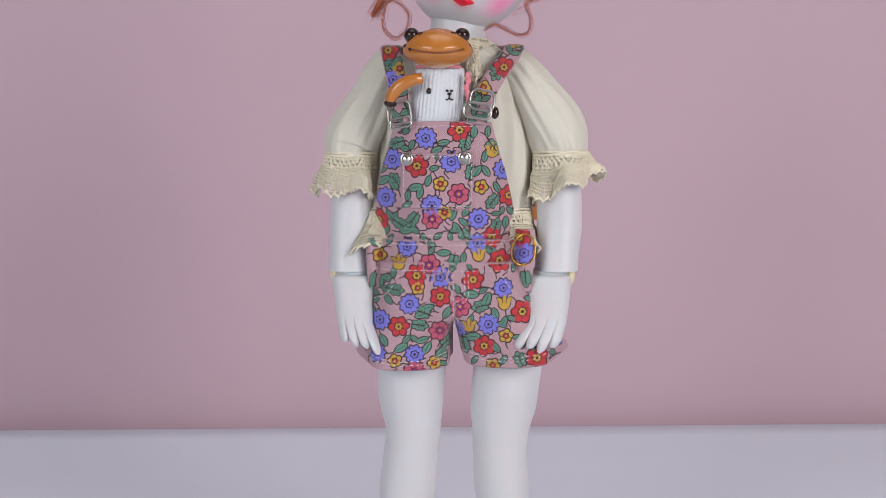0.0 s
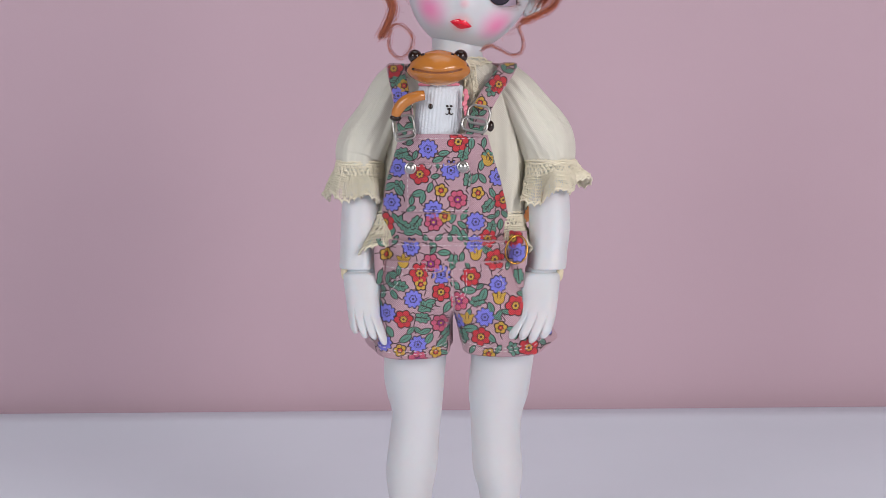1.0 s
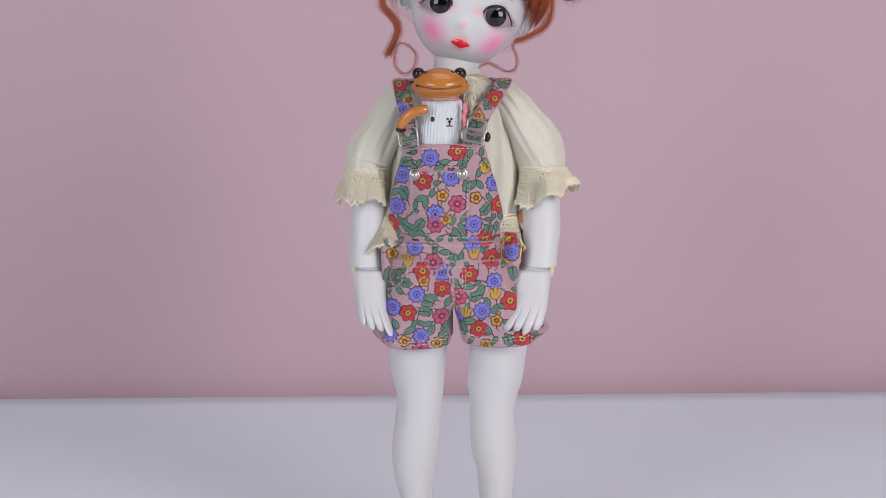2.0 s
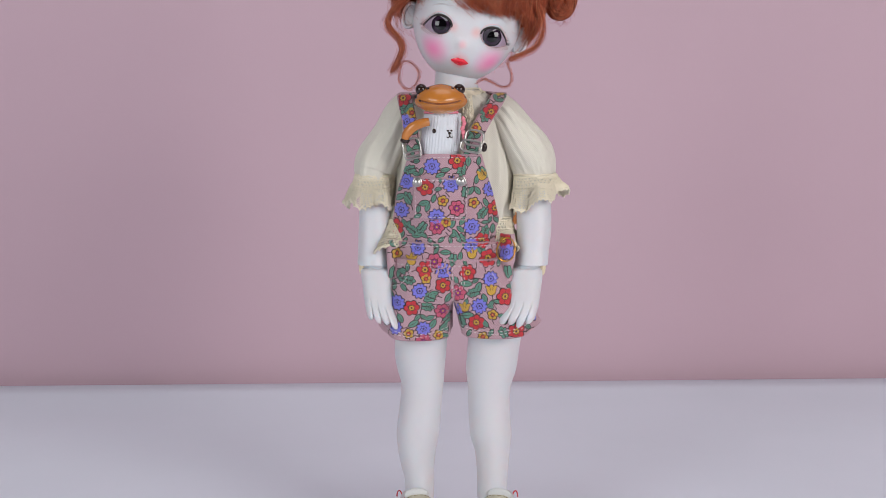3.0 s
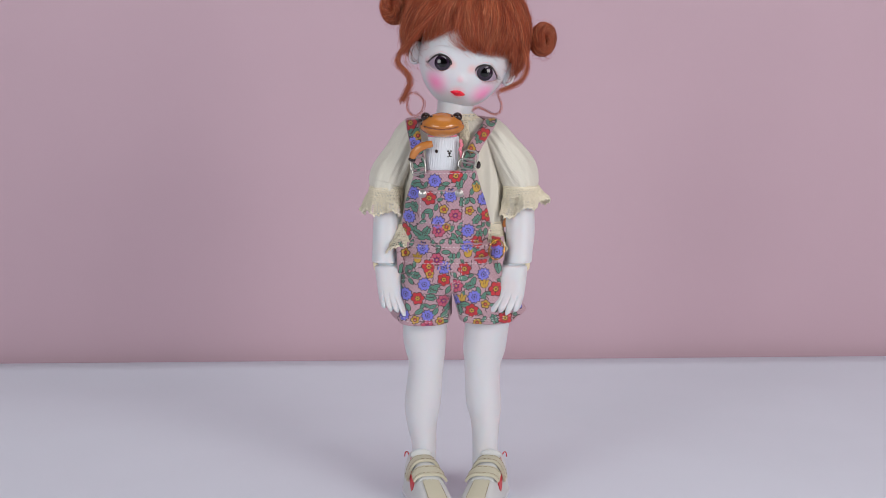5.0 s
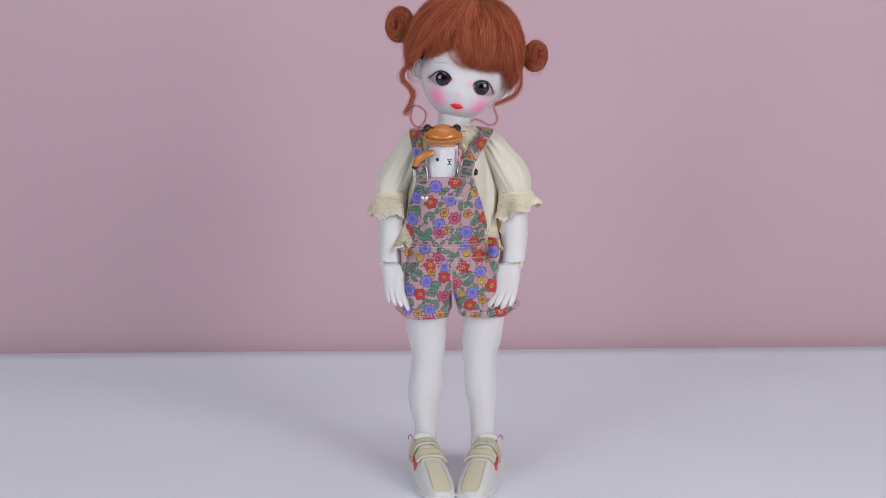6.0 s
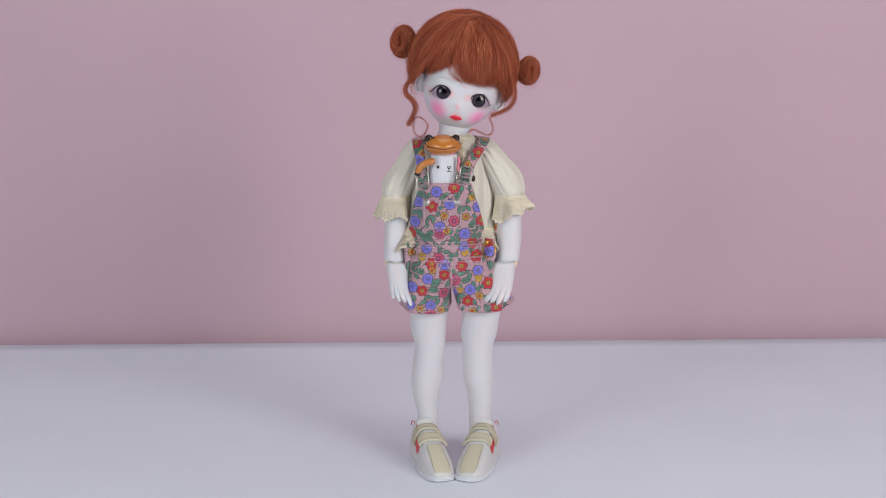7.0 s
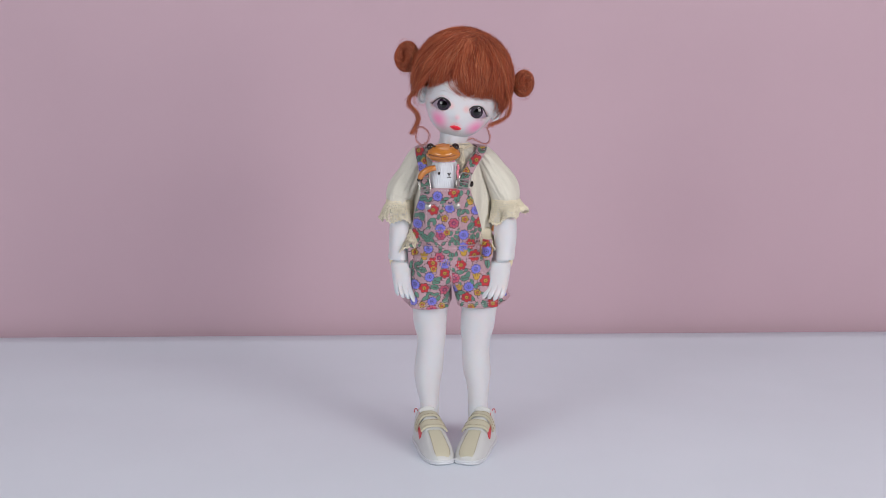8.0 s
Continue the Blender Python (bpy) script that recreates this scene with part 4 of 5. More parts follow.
def print_flowers(pr, zlo, zhi, xlo=-60, xhi=60):
    rng = random.Random(11)
    taken = []
    inside = lambda p: zlo <= p[1] <= zhi and xlo <= p[0] <= xhi

    def lobes(R, n, deep, ph, sharp=0.7):
        return lambda a: R * (1 - deep + deep * abs(math.cos(n * (a - ph) / 2)) ** sharp)

    def flower(p, R, n, deep, petal, centre, heart, veins=True):
        if not inside(p):
            return
        ph = rng.uniform(0, 6.28)
        R *= rng.uniform(0.93, 1.06)
        f = lobes(R, n, deep, ph)
        for k in range(2):
            a = ph + 2.4 * k + rng.uniform(0, 1.2)
            b = a + rng.uniform(-0.5, 0.5)
            pr.line([(p[0] + math.cos(a) * R * 0.8, p[1] + math.sin(a) * R * 0.8), (p[0] + math.cos(a) * (R + 0.9), p[1] + math.sin(a) * (R + 0.9)), (p[0] + math.cos(b) * (R + 2.3), p[1] + math.sin(b) * (R + 2.3))], 0.34, INK, 0.05)
        pr.blob(*p, lambda a: f(a) + 0.42, INK, 0.10)
        pr.blob(*p, f, petal, 0.15)
        for k in range(n if veins else 0):
            a = ph + 2 * math.pi * (k + 0.5) / n
            pr.line([(p[0] + math.cos(a) * R * 0.34, p[1] + math.sin(a) * R * 0.34), (p[0] + math.cos(a) * R * 0.66, p[1] + math.sin(a) * R * 0.66)], 0.2, INK, 0.19)
        c = lobes(R * 0.38, 6, 0.45, ph)
        pr.blob(*p, lambda a: c(a) + 0.3, INK, 0.20, 2, 24)
        pr.blob(*p, c, centre, 0.24, 2, 24)
        pr.blob(*p, lambda a: R * 0.14, heart, 0.28, 1, 10)
        taken.append((*p, R))

    for p in BLUE:
        flower(p, 3.4, 10, 0.34, BLUE_I, BLUE_I, INK, False)
    for p in RED:
        flower(p, 3.45, 6, 0.34, RED_I, GOLD_I, INK)
    for p in ROSE:
        flower(p, 3.5, 7, 0.30, ROSE_I, PLUM_I, GOLD_I)
    for p in GOLD:
        flower(p, 2.3, 5, 0.34, GOLD_I, RED_I, GOLD_I)
    for p in TULIP:
        if not inside(p):
            continue
        tulip = lambda a: 2.5 * (0.74 + (0.52 * math.cos(3.6 * (a - math.pi / 2)) ** 2 if math.sin(a) > 0.25 else 0))
        pr.blob(*p, lambda a: tulip(a) + 0.3, INK, 0.10)
        pr.blob(*p, tulip, GOLD_I, 0.15)
        for s in (-0.7, 0.7):
            pr.line([(p[0] + s, p[1] + 1.9), (p[0] + s * 0.7, p[1] + 0.2)], 0.2, INK, 0.19)
        taken.append((*p, 2.5))
    for p in LEAF:
        if not inside(p):
            continue
        ang = rng.uniform(0, 6.28)
        f = lambda a: 2.1 * (0.58 + 0.30 * abs(math.cos(3.5 * (a - ang)))) * (1 + 0.55 * math.cos(a - ang) ** 2)
        pr.blob(*p, lambda a: f(a) + 0.36, INK, 0.09, 3, 36)
        pr.blob(*p, f, GREEN_I, 0.13, 3, 36)
        c, s = math.cos(ang), math.sin(ang)
        pr.line([(p[0] - c * 3.6, p[1] - s * 3.6), (p[0] + c * 1.8, p[1] + s * 1.8)], 0.32, INK, 0.17)
        for k in (-0.8, 0.3, 1.1):
            for w in (-1, 1):
                pr.line([(p[0] + c * k, p[1] + s * k), (p[0] + c * (k + 0.7) - w * s * 1.1, p[1] + s * (k + 0.7) + w * c * 1.1)], 0.2, INK, 0.17)
        taken.append((*p, 2.5))
    # single leaves, each on a short stem
    for x, z, ang, length in BIB_LEAVES + WAIST_LEAVES + SEAT_LEAVES + HEM_LEAVES:
        if not inside((x, z)):
            continue
        a = math.radians(ang) + rng.choice((0, math.pi))
        c, s = math.cos(a), math.sin(a)
        k = length * 0.5
        pr.line([(x - c * k * 2.0 - s * 0.7, z - s * k * 2.0 + c * 0.7), (x - c * k * 1.4, z - s * k * 1.4 + 0.1), (x - c * k * 0.8, z - s * k * 0.8)], 0.36, INK, 0.06)
        pr.leaf(x, z, a, length * 0.94, length * rng.uniform(0.40, 0.50), 0.07)
        taken += [(x - c * k * 0.5, z - s * k * 0.5, 1.1), (x + c * k * 0.5, z + s * k * 0.5, 1.1)]
    # paired leaves on curved stems in the gaps
    for n in range(900):
        x, z = rng.uniform(-32, 42), rng.uniform(zlo + 0.5, zhi - 0.5)
        if not xlo <= x <= xhi or any(math.hypot(x - a, z - b) < r + 1.55 for a, b, r in taken) or pr.hit(x, z) is None:
            continue
        ang = rng.uniform(0, 6.28)
        c, s = math.cos(ang), math.sin(ang)
        pr.line([(x - c * 2.8 - s * 0.5, z - s * 2.8 + c * 0.5), (x - c * 1.2, z - s * 1.2), (x + c * 0.6, z + s * 0.6), (x + c * 2.2 - s * 0.6, z + s * 2.2 + c * 0.6)], 0.36, INK, 0.06)
        for w in ((-1, 1) if rng.random() < 0.5 else (rng.choice((-1, 1)),)):
            pr.leaf(x - s * w * 1.3 + c * 0.8, z + c * w * 1.3 + s * 0.8, ang + w * 0.8, rng.uniform(2.9, 3.6), rng.uniform(1.3, 1.7), 0.07)
        taken.append((x, z, 1.3))


def frame_ring(w, h, r, corner, m, sides=8):
    """A bent-wire rectangle with round corners."""
    g = Geo()
    pts = []
    for cx, cz, a0 in ((1, 1, 0), (-1, 1, 90), (-1, -1, 180), (1, -1, 270)):
        for k in range(7):
            a = math.radians(a0 + 15 * k)
            pts.append(m @ Vector((cx * (w / 2 - corner) + math.cos(a) * corner, 0, cz * (h / 2 - corner) + math.sin(a) * corner)))
    g.tube(pts, r, sides, 0, True)
    return g


def turned(x, y, z, deg, tip=0.0):
    return Matrix.Translation((x, y, z)) @ Matrix.Rotation(math.radians(deg), 4, "Y") @ Matrix.Rotation(math.radians(tip), 4, "X")


def make_overalls():
    ov = thing("overalls", (2, 0, 100), "dusty pink flower-print cotton dungaree shorts worn by the doll", "overalls")

    def bib_fn(u, v):
        z = 129 + 52.3 * v
        a, b = bib_side(z)
        x = a + (b - a) * u
        return (x, bib_y(x, z), z + 0.35 * math.sin(math.pi * u) * v)
    bib = sheet(bib_fn, 60, 66, 1.0)

    def pocket_fn(u, v):
        x, z = -13.9 + 23.0 * u + 0.4 * (v - 0.5), 153.6 + 17.6 * v
        y = bib_y(x, z) - 0.75 - 0.35 * math.sin(math.pi * u)
        return (x, y, z + (0.4 * noise.noise(Vector((x * 0.2, 0, 1)))))
    pocket = sheet(pocket_fn, 44, 34, 0.7)
    band = band_geo(132.0, 142.8, 24.4, 22.4)
    left, right = leg_geo(-1), leg_geo(1)
    tabs = []
    for x0, x1, z0, z1, y0, lean in ((-25.5, -20.2, 126.5, 143.5, -15.5, 0.10), (22.8, 29.0, 125.5, 146.0, -16.5, -0.10)):
        tabs.append(sheet(lambda u, v: (x0 + (x1 - x0) * u + (z0 - z0 - (z1 - z0) * v) * lean * 0.5, y0 + 2.5 * (abs(u - 0.5) * 2) ** 2 - 1.2 * math.sin(math.pi * v) + (4 * abs(u - (1 if x0 < 0 else 0))) * -0.6, z0 + (z1 - z0) * v), 10, 26, 1.1))
    front_panels = [bib, pocket, band, left, right, *tabs]
    pr = Print(front_panels)
    print_flowers(pr, 96, 181.5)
    # stitching
    pr.stitch([(-13.6, 170.2), (-4, 170.6), (8.6, 171.0)])
    pr.stitch([(-13.3, 169.5), (-13.2, 154.4), (8.6, 154.4), (8.7, 170.4)])
    pr.stitch([(-15.0, 179.9), (0, 180.4), (14.0, 180.0)])
    for z in (133.1, 141.6):
        pr.stitch([(-23.5, z), (-8, z), (8, z - 0.1), (24, z)])
    pr.stitch([(-9, 144.6), (4, 144.9), (18, 144.6)])
    for off in (0, 1.3):
        pr.stitch([(-29.5, 107.3 - off), (-24, 104.2 - off), (-15, 102.2 - off), (-8, 102.4 - off), (2, 105.2 - off)])
        pr.stitch([(6.5, 105.6 - off), (14, 104.0 - off), (23, 103.6 - off), (31, 105.2 - off), (39, 109.4 - off)])
    pr.stitch([(-15.0, 131.5), (-17.5, 127.0), (-20, 124.4), (-25, 122.6)])
    pr.stitch([(18.8, 131.5), (22.2, 126), (25.5, 123), (30, 121)])
    pr.stitch([(2.9, 132), (2.9, 122), (3.0, 113.5)])
    pr.stitch([(7.8, 132), (7.9, 124.6), (6.6, 122.6), (3.4, 121.4)])
    pr.stitch([(6.6, 132), (6.7, 125.0), (5.4, 123.4), (3.4, 122.6)])
    pr.stitch([(-15.4, 179.5), (-18.6, 171), (-21.4, 162), (-22.8, 152), (-23.2, 144)], 1.2, 0.6)
    pr.stitch([(14.6, 179.5), (17.4, 171), (20.2, 162), (22.4, 152), (23.4, 144)], 1.2, 0.6)
    b = part("bib", bib, PRINT_MATS, ov)
    pk = part("pocket", pocket, PRINT_MATS, ov, "square patch pocket closed by two snaps")
    part("waistband", band, PRINT_MATS, ov)
    part("leg", left, PRINT_MATS, ov)
    part("leg", right, PRINT_MATS, ov)
    for t in tabs:
        part("side_tab", t, PRINT_MATS, ov)
    # straps over the shoulders
    straps = [
        [(-13.4, -28.8, 181, 0, -1, 0.1), (-14.2, -26.0, 187, 0, -1, 0.15), (-15.8, -21.0, 196, 0, -1, 0.3), (-17.4, -16.0, 202.5, 0, -0.9, 0.6), (-18.2, -10.5, 206.2, 0, -0.3, 1), (-17.0, -1, 206.6, 0, 0.1, 1), (-13.0, 12, 204, 0, 0.8, 0.5), (-6.0, 19, 180, 0, 1, 0), (-4.0, 21.5, 142, 0, 1, 0)],
        [(10.4, -29.0, 181, 0, -1, 0.1), (11.6, -26.4, 187, 0, -1, 0.15), (16.2, -21.0, 196, 0, -1, 0.3), (20.8, -15.6, 202.5, 0, -0.9, 0.6), (23.2, -10.0, 206.4, 0, -0.3, 1), (22.6, -1, 206.8, 0, 0.1, 1), (18.0, 12, 204, 0, 0.8, 0.5), (9.0, 19, 180, 0, 1, 0), (6.0, 21.5, 142, 0, 1, 0)],
    ]
    for k, keys in enumerate(straps):
        g = strap_geo(keys, 6.5)
        p2 = Print([g])
        print_flowers(p2, 180, 212, -30 if k == 0 else 2, 2 if k == 0 else 40)
        s = part("strap", g, PRINT_MATS, ov)
        if k == 0:
            rings = [frame_ring(7.4, 7.6, 0.46, 2.0, turned(-14.5, -28.9, 184.6, -8, -14))]
            rings.append(frame_ring(6.8, 3.2, 0.4, 1.2, turned(-14.0, -30.0, 181.4, -14, -14)))
        else:
            rings = [frame_ring(7.8, 6.6, 0.48, 2.2, turned(12.1, -29.4, 188.6, 10, -14)), frame_ring(8.8, 4.8, 0.48, 2.0, turned(10.6, -30.8, 185.2, 10, -10))]
        for r in rings:
            part("buckle", r, M_CHROME, s, "polished nickel slider buckle")
    for x, z in ((-12.2, 169.6), (6.5, 170.2)):
        g = Geo()
        y = bib_y(x, z) - 2.1
        prof = [(0.02, -1.05), (1.1, -0.9), (1.55, -0.55), (1.75, -0.1), (2.0, -0.25), (2.15, 0.1), (2.1, 0.7)]
        g.grid([[(x + r * math.cos(2 * math.pi * i / 28), y + d, z + r * math.sin(2 * math.pi * i / 28)) for i in range(28)] for r, d in prof], True)
        part("snap", g, M_CHROME, pk, "domed nickel press stud")
    # brass wire ring through the hip tab
    g = Geo()
    m = turned(26.2, -19.0, 139.6, 8) @ Matrix.Rotation(0.35, 4, "Z")
    g.tube([m @ Vector((4.3 * math.cos(2 * math.pi * i / 40), 0.5 * math.sin(4 * math.pi * i / 40), 5.2 * math.sin(2 * math.pi * i / 40))) for i in range(40)], 0.33, 7, 0, True)
    part("hip_ring", g, M_BRASS, ov, "thin brass wire ring")


make_overalls()


# ---- small toy in the bib ----
def make_toy():
    g = Geo()
    c = Vector((-2.1, -29.5, 205.0))
    rows = []
    nu, nv = 60, 36
    for j in range(nv + 1):
        t = math.pi * j / nv
        row = []
        for i in range(nu):
            a = 2 * math.pi * i / nu
            d = Vector((math.sin(t) * math.cos(a), math.sin(t) * math.sin(a), math.cos(t)))
            x, y, z = d.x * 10.4, d.y * 8.6, d.z * 6.4
            # wide cheeks, a flatter brow and the groove of the mouth
            x *= 1 + 0.10 * math.exp(-((z + 2.0) / 2.8) ** 2)
            z -= 0.05 * max(0.0, z) * abs(d.x) * 2
            y -= 1.0 * math.exp(-(x / 5.5) ** 2 - ((z + 1.6) / 2.0) ** 2) if d.y < 0 else 0
            if d.y < 0:
                line = -1.7 + 0.012 * x * x
                y += 0.7 * math.exp(-((z - line) / 0.42) ** 2) * (1 if abs(x) < 8.4 else 0)
            row.append(c + Vector((x, y, z)))
        rows.append(row)
    g.grid(rows, True, 0)
    for s, x in ((-1, -10.4), (1, 5.6)):
        g.ball((x, -30.6, 209.0), (2.5, 2.5, 2.4), None, 1, 20, 12)
        g.ball((x - s * 0.9, -28.6, 208.0), (2.9, 2.6, 2.2), None, 0, 20, 12)
    for x, y, z in ((-7.4, -33.2, 209.3), (2.6, -33.2, 209.3), (-12.2, -31.5, 205.6), (7.6, -31.5, 205.6), (-10.6, -34.0, 204.4)):
        g.ball((x, y, z), (0.9, 1.0, 0.7), None, 1, 12, 8)
    mouth = []
    for i in range(25):
        x = -8.2 + 16.4 * i / 24
        z = -2.0 + 0.020 * x * x
        y = -8.6 * math.sqrt(max(0.02, 1 - (x / 11.4) ** 2 - (z / 6.4) ** 2)) - 0.95 * math.exp(-(x / 5.5) ** 2 - ((z + 1.6) / 2.0) ** 2) + 0.3
        mouth.append(c + Vector((x, y, z)))
    # darker tube paints in the shade of the mouth groove
    g.tube(mouth, 0.34, 6, 4)
    # knitted vest with ribs
    n = 264
    rows = []
    for z, rx, ry in smooth([(199.3, 6.6, 4.4), (198.6, 7.6, 5.2), (196, 7.9, 5.4), (190, 8.2, 5.6), (184, 8.3, 5.4), (181, 8.2, 5.0), (176, 8.0, 4.4)], 12):
        row = []
        for i in range(n):
            a = 2 * math.pi * i / n
            k = 1 + 0.030 * math.sin(a * 38) * (0.55 + 0.45 * math.sin(z * 5 + 2.0 * math.cos(a * 19))) + 0.02 * noise.noise(Vector((a * 3, z * 0.3, 0)))
            row.append((-2.2 + (z - 190) * 0.09 + math.cos(a) * rx * k, -23.2 + math.sin(a) * ry * k, z))
        rows.append(row)
    g.grid(rows, True, 2)
    # embroidered dots on the vest
    dots = [((-5.0, 191.5), 0.8, 1.0), ((0.9, 191.6), 0.55, 0.4), ((2.3, 191.6), 0.55, 0.4), ((1.6, 190.6), 0.75, 0.5), ((1.6, 189.6), 0.28, 0.8)]
    for (x, z), rx, rz in dots:
        g.ball((x, -23.3 - 5.6 * math.sqrt(max(0, 1 - ((x + 2) / 8.3) ** 2)), z), (rx, 0.45, rz), None, 1, 14, 8)
    for s in (-1, 1):
        y = -23.4 - 5.7 * math.sqrt(max(0, 1 - ((1.6 + 2) / 8.3) ** 2))
        g.tube([(1.6, y, 189.3), (1.6 + s * 0.7, y, 188.6), (1.6 + s * 1.3, y, 189.0)], 0.22, 6, 1)
    # raised arm over the strap
    arm = [Vector(p) for p in smooth([(-7.2, -31.0, 195.4), (-10.5, -31.6, 194.8), (-14.2, -31.2, 193.0), (-16.6, -30.6, 190.2), (-17.3, -30.0, 188.2)], 6)]
    g.tube(arm, lambda k: 1.35 + 0.75 * math.sin(math.pi * (0.15 + 0.75 * k)), 14, 0)
    g.ball((-17.4, -30.0, 187.6), (2.0, 1.7, 1.3), None, 1, 16, 10)
    g.ball((16.2, -28.0, 184.6), (1.4, 1.2, 2.0), None, 1, 12, 8)
    # pink ribbon at the neck
    for k in range(5):
        z = 196.5 - k * 1.9
        g.ball((7.4 + 0.4 * math.sin(k * 2.1), -28.6, z), (0.9, 0.7, 1.3), Matrix.Rotation(0.5 * math.sin(k), 3, "Y"), 3, 10, 8)
    g.tube([(-2.0 + math.cos(a) * 7.0, -24.6 + math.sin(a) * 5.6, 199.3) for a in [2 * math.pi * i / 40 for i in range(40)]], 0.55, 6, 3, True)
    ob = part("toy_doll", g, [M_TOY, M_TOYDARK, M_KNIT, M_PINKBOW, M_TOYMOUTH], None, "small orange glazed toy in white knit, tucked into the bib")
    return tagged(ob, category="toy")


make_toy()


# ---- shoes ----
def make_shoe(name, heel, toe, side, group):
    """side: -1 or 1, the outer side; heel and toe are (x, y) on the table."""
    hx, hy = heel
    tx, ty = toe
    L = math.hypot(tx - hx, ty - hy)
    fwd = Vector(((tx - hx) / L, (ty - hy) / L, 0))
    out = Vector((-fwd.y, fwd.x, 0))
    if out.x * side < 0:
        out = -out
    shoe = thing(name, ((hx + tx) / 2, (hy + ty) / 2, 0), "white doll sneaker with beige hook-and-loop straps and a red side stripe", "shoe", group)

    def P(s, w, z):
        return Vector((hx, hy, 0)) + fwd * (s * L) + out * w + Vector((0, 0, z))

    WIDTH = [(0.0, 4.5, 4.5), (0.04, 7.0, 7.2), (0.15, 8.4, 8.6), (0.35, 8.2, 9.6), (0.55, 8.3, 12.0), (0.72, 8.2, 13.2), (0.85, 6.8, 12.6), (0.92, 5.0, 11.2), (0.965, 3.0, 9.2), (0.99, 1.2, 6.2), (1.0, 0.0, 3.0)]
    HEIGHT = [(0.0, 20.0), (0.04, 22.5), (0.15, 23.5), (0.30, 23.5), (0.42, 22.4), (0.52, 20.0), (0.65, 16.2), (0.78, 12.6), (0.88, 9.6), (0.95, 7.0), (0.985, 5.0), (1.0, 3.4)]
    wide, high = smooth(WIDTH, 6), smooth(HEIGHT, 6)
    width = lambda s, w: lerp_table([(k[0], k[1] if w >= 0 else k[2]) for k in wide], s)[0]
    top = lambda s: lerp_table(high, s)[0]

    def upper(s, ang, lift=0.0):
        """ang 0: outer edge at the sole, 90: ridge, 180: inner edge."""
        c, q = math.cos(math.radians(ang)), math.sin(math.radians(ang))
        w = math.copysign(abs(c) ** 0.68, c) * (width(s, c) * (0.97 - 0.10 * q) + lift)
        return P(s, w, 2.4 + (top(s) - 2.4 + lift) * abs(q) ** 0.7 + 0.8 * max(0, (s - 0.85) / 0.15) ** 2)

    g = Geo()
    rows = []
    for k in range(41):
        s = 0.5 - 0.5 * math.cos(math.pi * k / 40)
        rows.append([upper(s, 180 * i / 32) for i in range(33)])
    rows = [[P(0.0, 0, 3.0)] * 33] + rows + [[P(1.002, 0, 3.0)] * 33]
    g.grid(rows, False)
    part("upper", g, M_LEATHER, shoe)
    # sole with a slight lip
    g = Geo()
    n = 80
    outline = []
    for i in range(n):
        t = i / n
        w = 1 if t < 0.5 else -1
        s = 0.5 - 0.5 * math.cos(2 * math.pi * t)
        outline.append((s, w))
    rows = []
    for z, grow in ((0.0, -0.3), (0.2, 0.1), (1.1, 0.35), (1.25, 0.1), (1.4, 0.1), (1.55, 0.35), (2.5, 0.4), (2.75, 0.15), (2.75, -2.0)):
        rows.append([P(s + (0.012 if s > 0.9 else 0) * (1 + grow), w * (width(s, w) + grow + 0.2), z + 0.8 * max(0, (s - 0.85) / 0.15) ** 2) for s, w in outline])
    g.grid(rows, True, 0, True)
    part("sole", g, M_SOLE, shoe)

    def patch(fn, nu, nv, lift, thick=0.35):
        g = Geo()
        front = [[upper(*fn(i / nu, j / nv), lift) for i in range(nu + 1)] for j in range(nv + 1)]
        back = [[upper(*fn(i / nu, j / nv), lift - thick) for i in range(nu + 1)] for j in range(nv + 1)]
        g.grid(front, False)
        loop = [(0, i) for i in range(nu)] + [(j, nu) for j in range(nv)] + [(nv, i) for i in range(nu, 0, -1)] + [(j, 0) for j in range(nv, 0, -1)]
        g.grid([[front[j][i] for j, i in loop], [back[j][i] for j, i in loop]], True)
        return g

    def seam(owner, fn, n, lift, m=M_SEAM, r=0.17):
        g = Geo()
        for k in range(n):
            a, b = fn((k + 0.15) / n), fn((k + 0.75) / n)
            g.tube([upper(*a, lift), upper(*b, lift)], r, 4)
        part("stitching", g, m, owner)

    # toe panel, wider at the front, with a pinked upper edge
    def panel(u, v):
        s = 0.635 + 0.345 * v - (0.020 * abs(((u * 7) % 1) - 0.5) * 2 if v == 0 else 0)
        half = 18 + 6 * v + 18 * v ** 3
        return s, 94 + 14 * v - half + 2 * half * u
    tp = part("toe_panel", patch(panel, 56, 16, 0.45), M_SUEDE, shoe, "beige leather toe panel")
    for e in (0.04, 0.96):
        seam(tp, lambda t, e=e: panel(e, 0.06 + 0.88 * t), 13, 0.52)
    # instep panel under the straps, with a gap of dark lining
    part("tongue", patch(lambda u, v: (0.31 + 0.30 * v, 62 + 60 * u), 14, 10, 0.35), M_LEATHER, shoe)
    g = Geo()
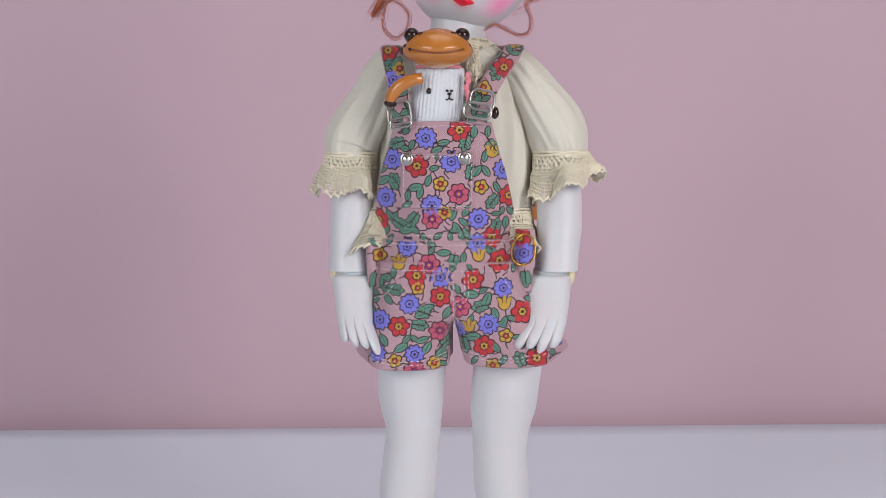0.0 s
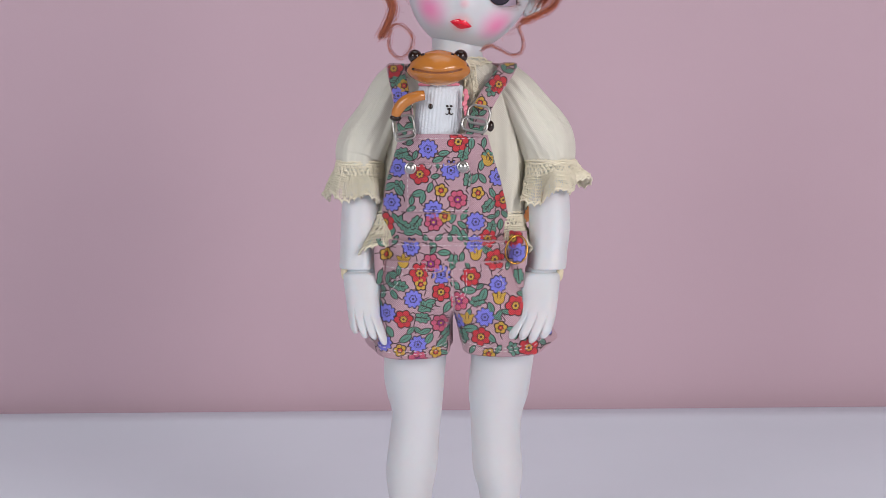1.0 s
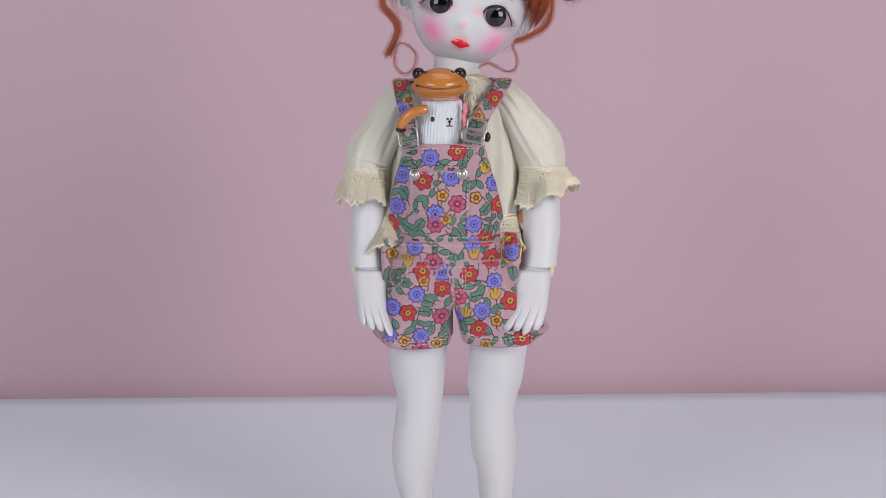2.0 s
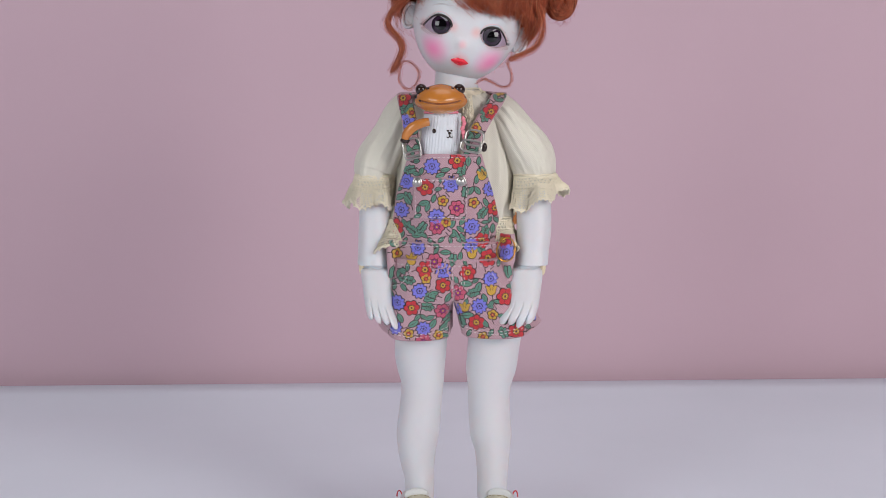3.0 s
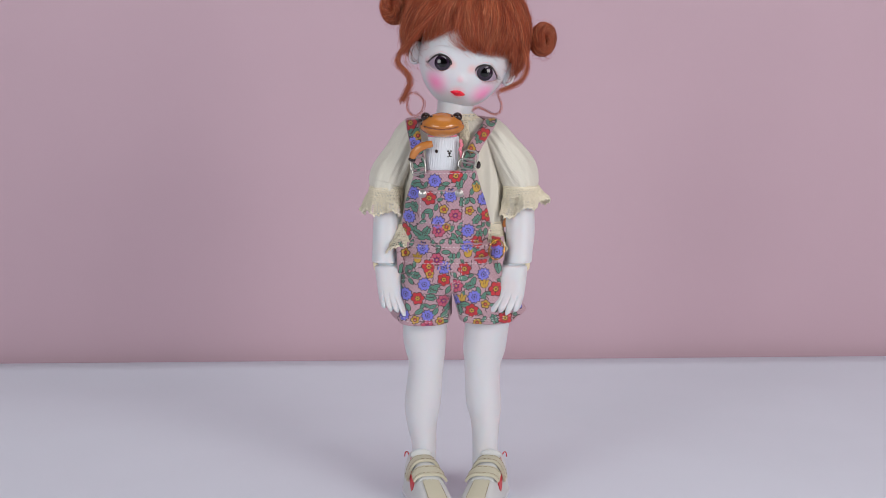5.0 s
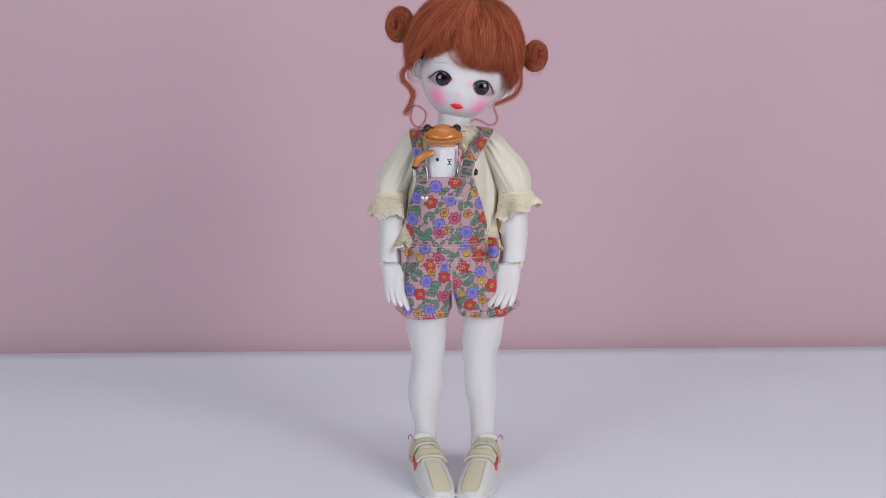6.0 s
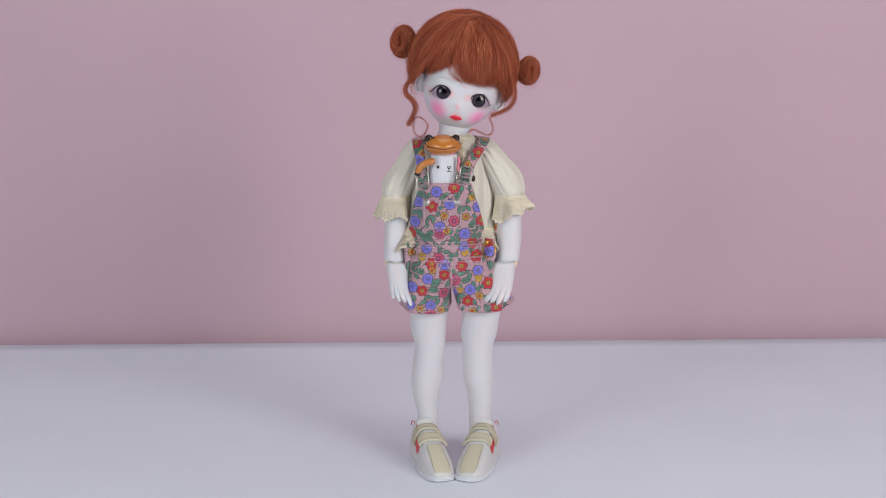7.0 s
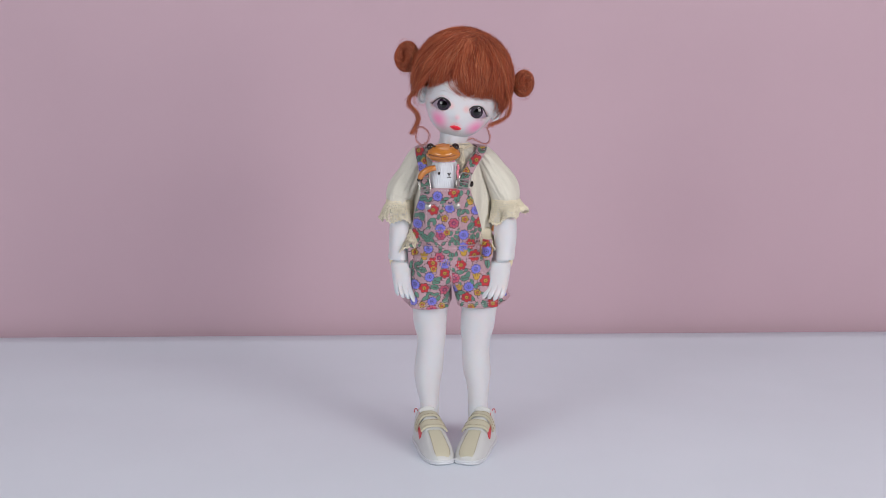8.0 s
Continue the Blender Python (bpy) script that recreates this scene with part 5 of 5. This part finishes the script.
    g.ball(P(0.30, 0, 25.0), (5.8, 1.6, 3.0), Matrix.Rotation(math.atan2(fwd.x, -fwd.y), 3, "Z"), 0, 24, 14)
    part("tongue_top", g, M_LEATHER, shoe)
    # two straps across the instep
    for s0, s1, a0, a1 in ((0.315, 0.415, 20, 150), (0.485, 0.585, 44, 146)):
        fn = lambda u, v: (s0 + (s1 - s0) * v + 0.018 * math.sin(math.pi * u) - 0.02 * u, a0 + (a1 - a0) * u)
        st = part("strap", patch(fn, 36, 6, 2.0, 1.2), M_SUEDE, shoe, "beige hook-and-loop strap with stitched edges")
        for e in (0.16, 0.84):
            seam(st, lambda t, e=e: fn(0.03 + 0.94 * t, e), 16, 2.08, r=0.16)
    # red curved side stripe, tapering towards the heel
    def stripe(u, v):
        s = 0.56 - 0.36 * u
        mid = 30 + 20 * u + 14 * u * u - 9 * math.sin(math.pi * u)
        half = 16 * (1 - u) ** 1.25 * min(1, 0.30 + 6 * u) + 0.8
        return s, mid + half * (2 * v - 1)
    part("side_stripe", patch(stripe, 26, 6, 0.35, 0.3), M_SHOERED, shoe, "red curved leather side stripe")
    # red pull loop at the heel
    g = Geo()
    loop = [P(0.05 - 0.02 * math.sin(a), 5.2 + 1.2 * math.cos(a), 19.4 + 2.4 * math.sin(a)) for a in [math.pi * i / 12 for i in range(13)]]
    g.tube(loop, 0.3, 6)
    part("heel_loop", g, M_SHOERED, shoe, "red heel pull loop")


make_shoe("sneaker", (-17.6, 11.5), (-5.0, -49.4), -1, "pair of shoes")
make_shoe("sneaker", (27.6, 11.5), (16.0, -49.4), 1, "pair of shoes")


# ---- made-up bag shape for the warm orange sliver between blouse and arm ----
def make_orange_filler():
    g = Geo()
    g.ball((6, 22, 155), (30, 7, 12), None, 0, 40, 24, 3.2)
    bag = thing("orange_filler_shape", (6, 22, 155), "made-up orange bag shape filling the gap behind the doll", "bag")
    part("body", g, M_ORANGE_FILLER, bag)
    for x in (-12, 20):
        h = Geo()
        h.tube([Vector(p) for p in smooth([(x, 18, 164), (x, 17.5, 185), (x, 14, 200), (x, 5, 206.5)], 6)], 1.1, 8)
        part("filler_strap", h, M_ORANGE_FILLER, bag)


make_orange_filler()
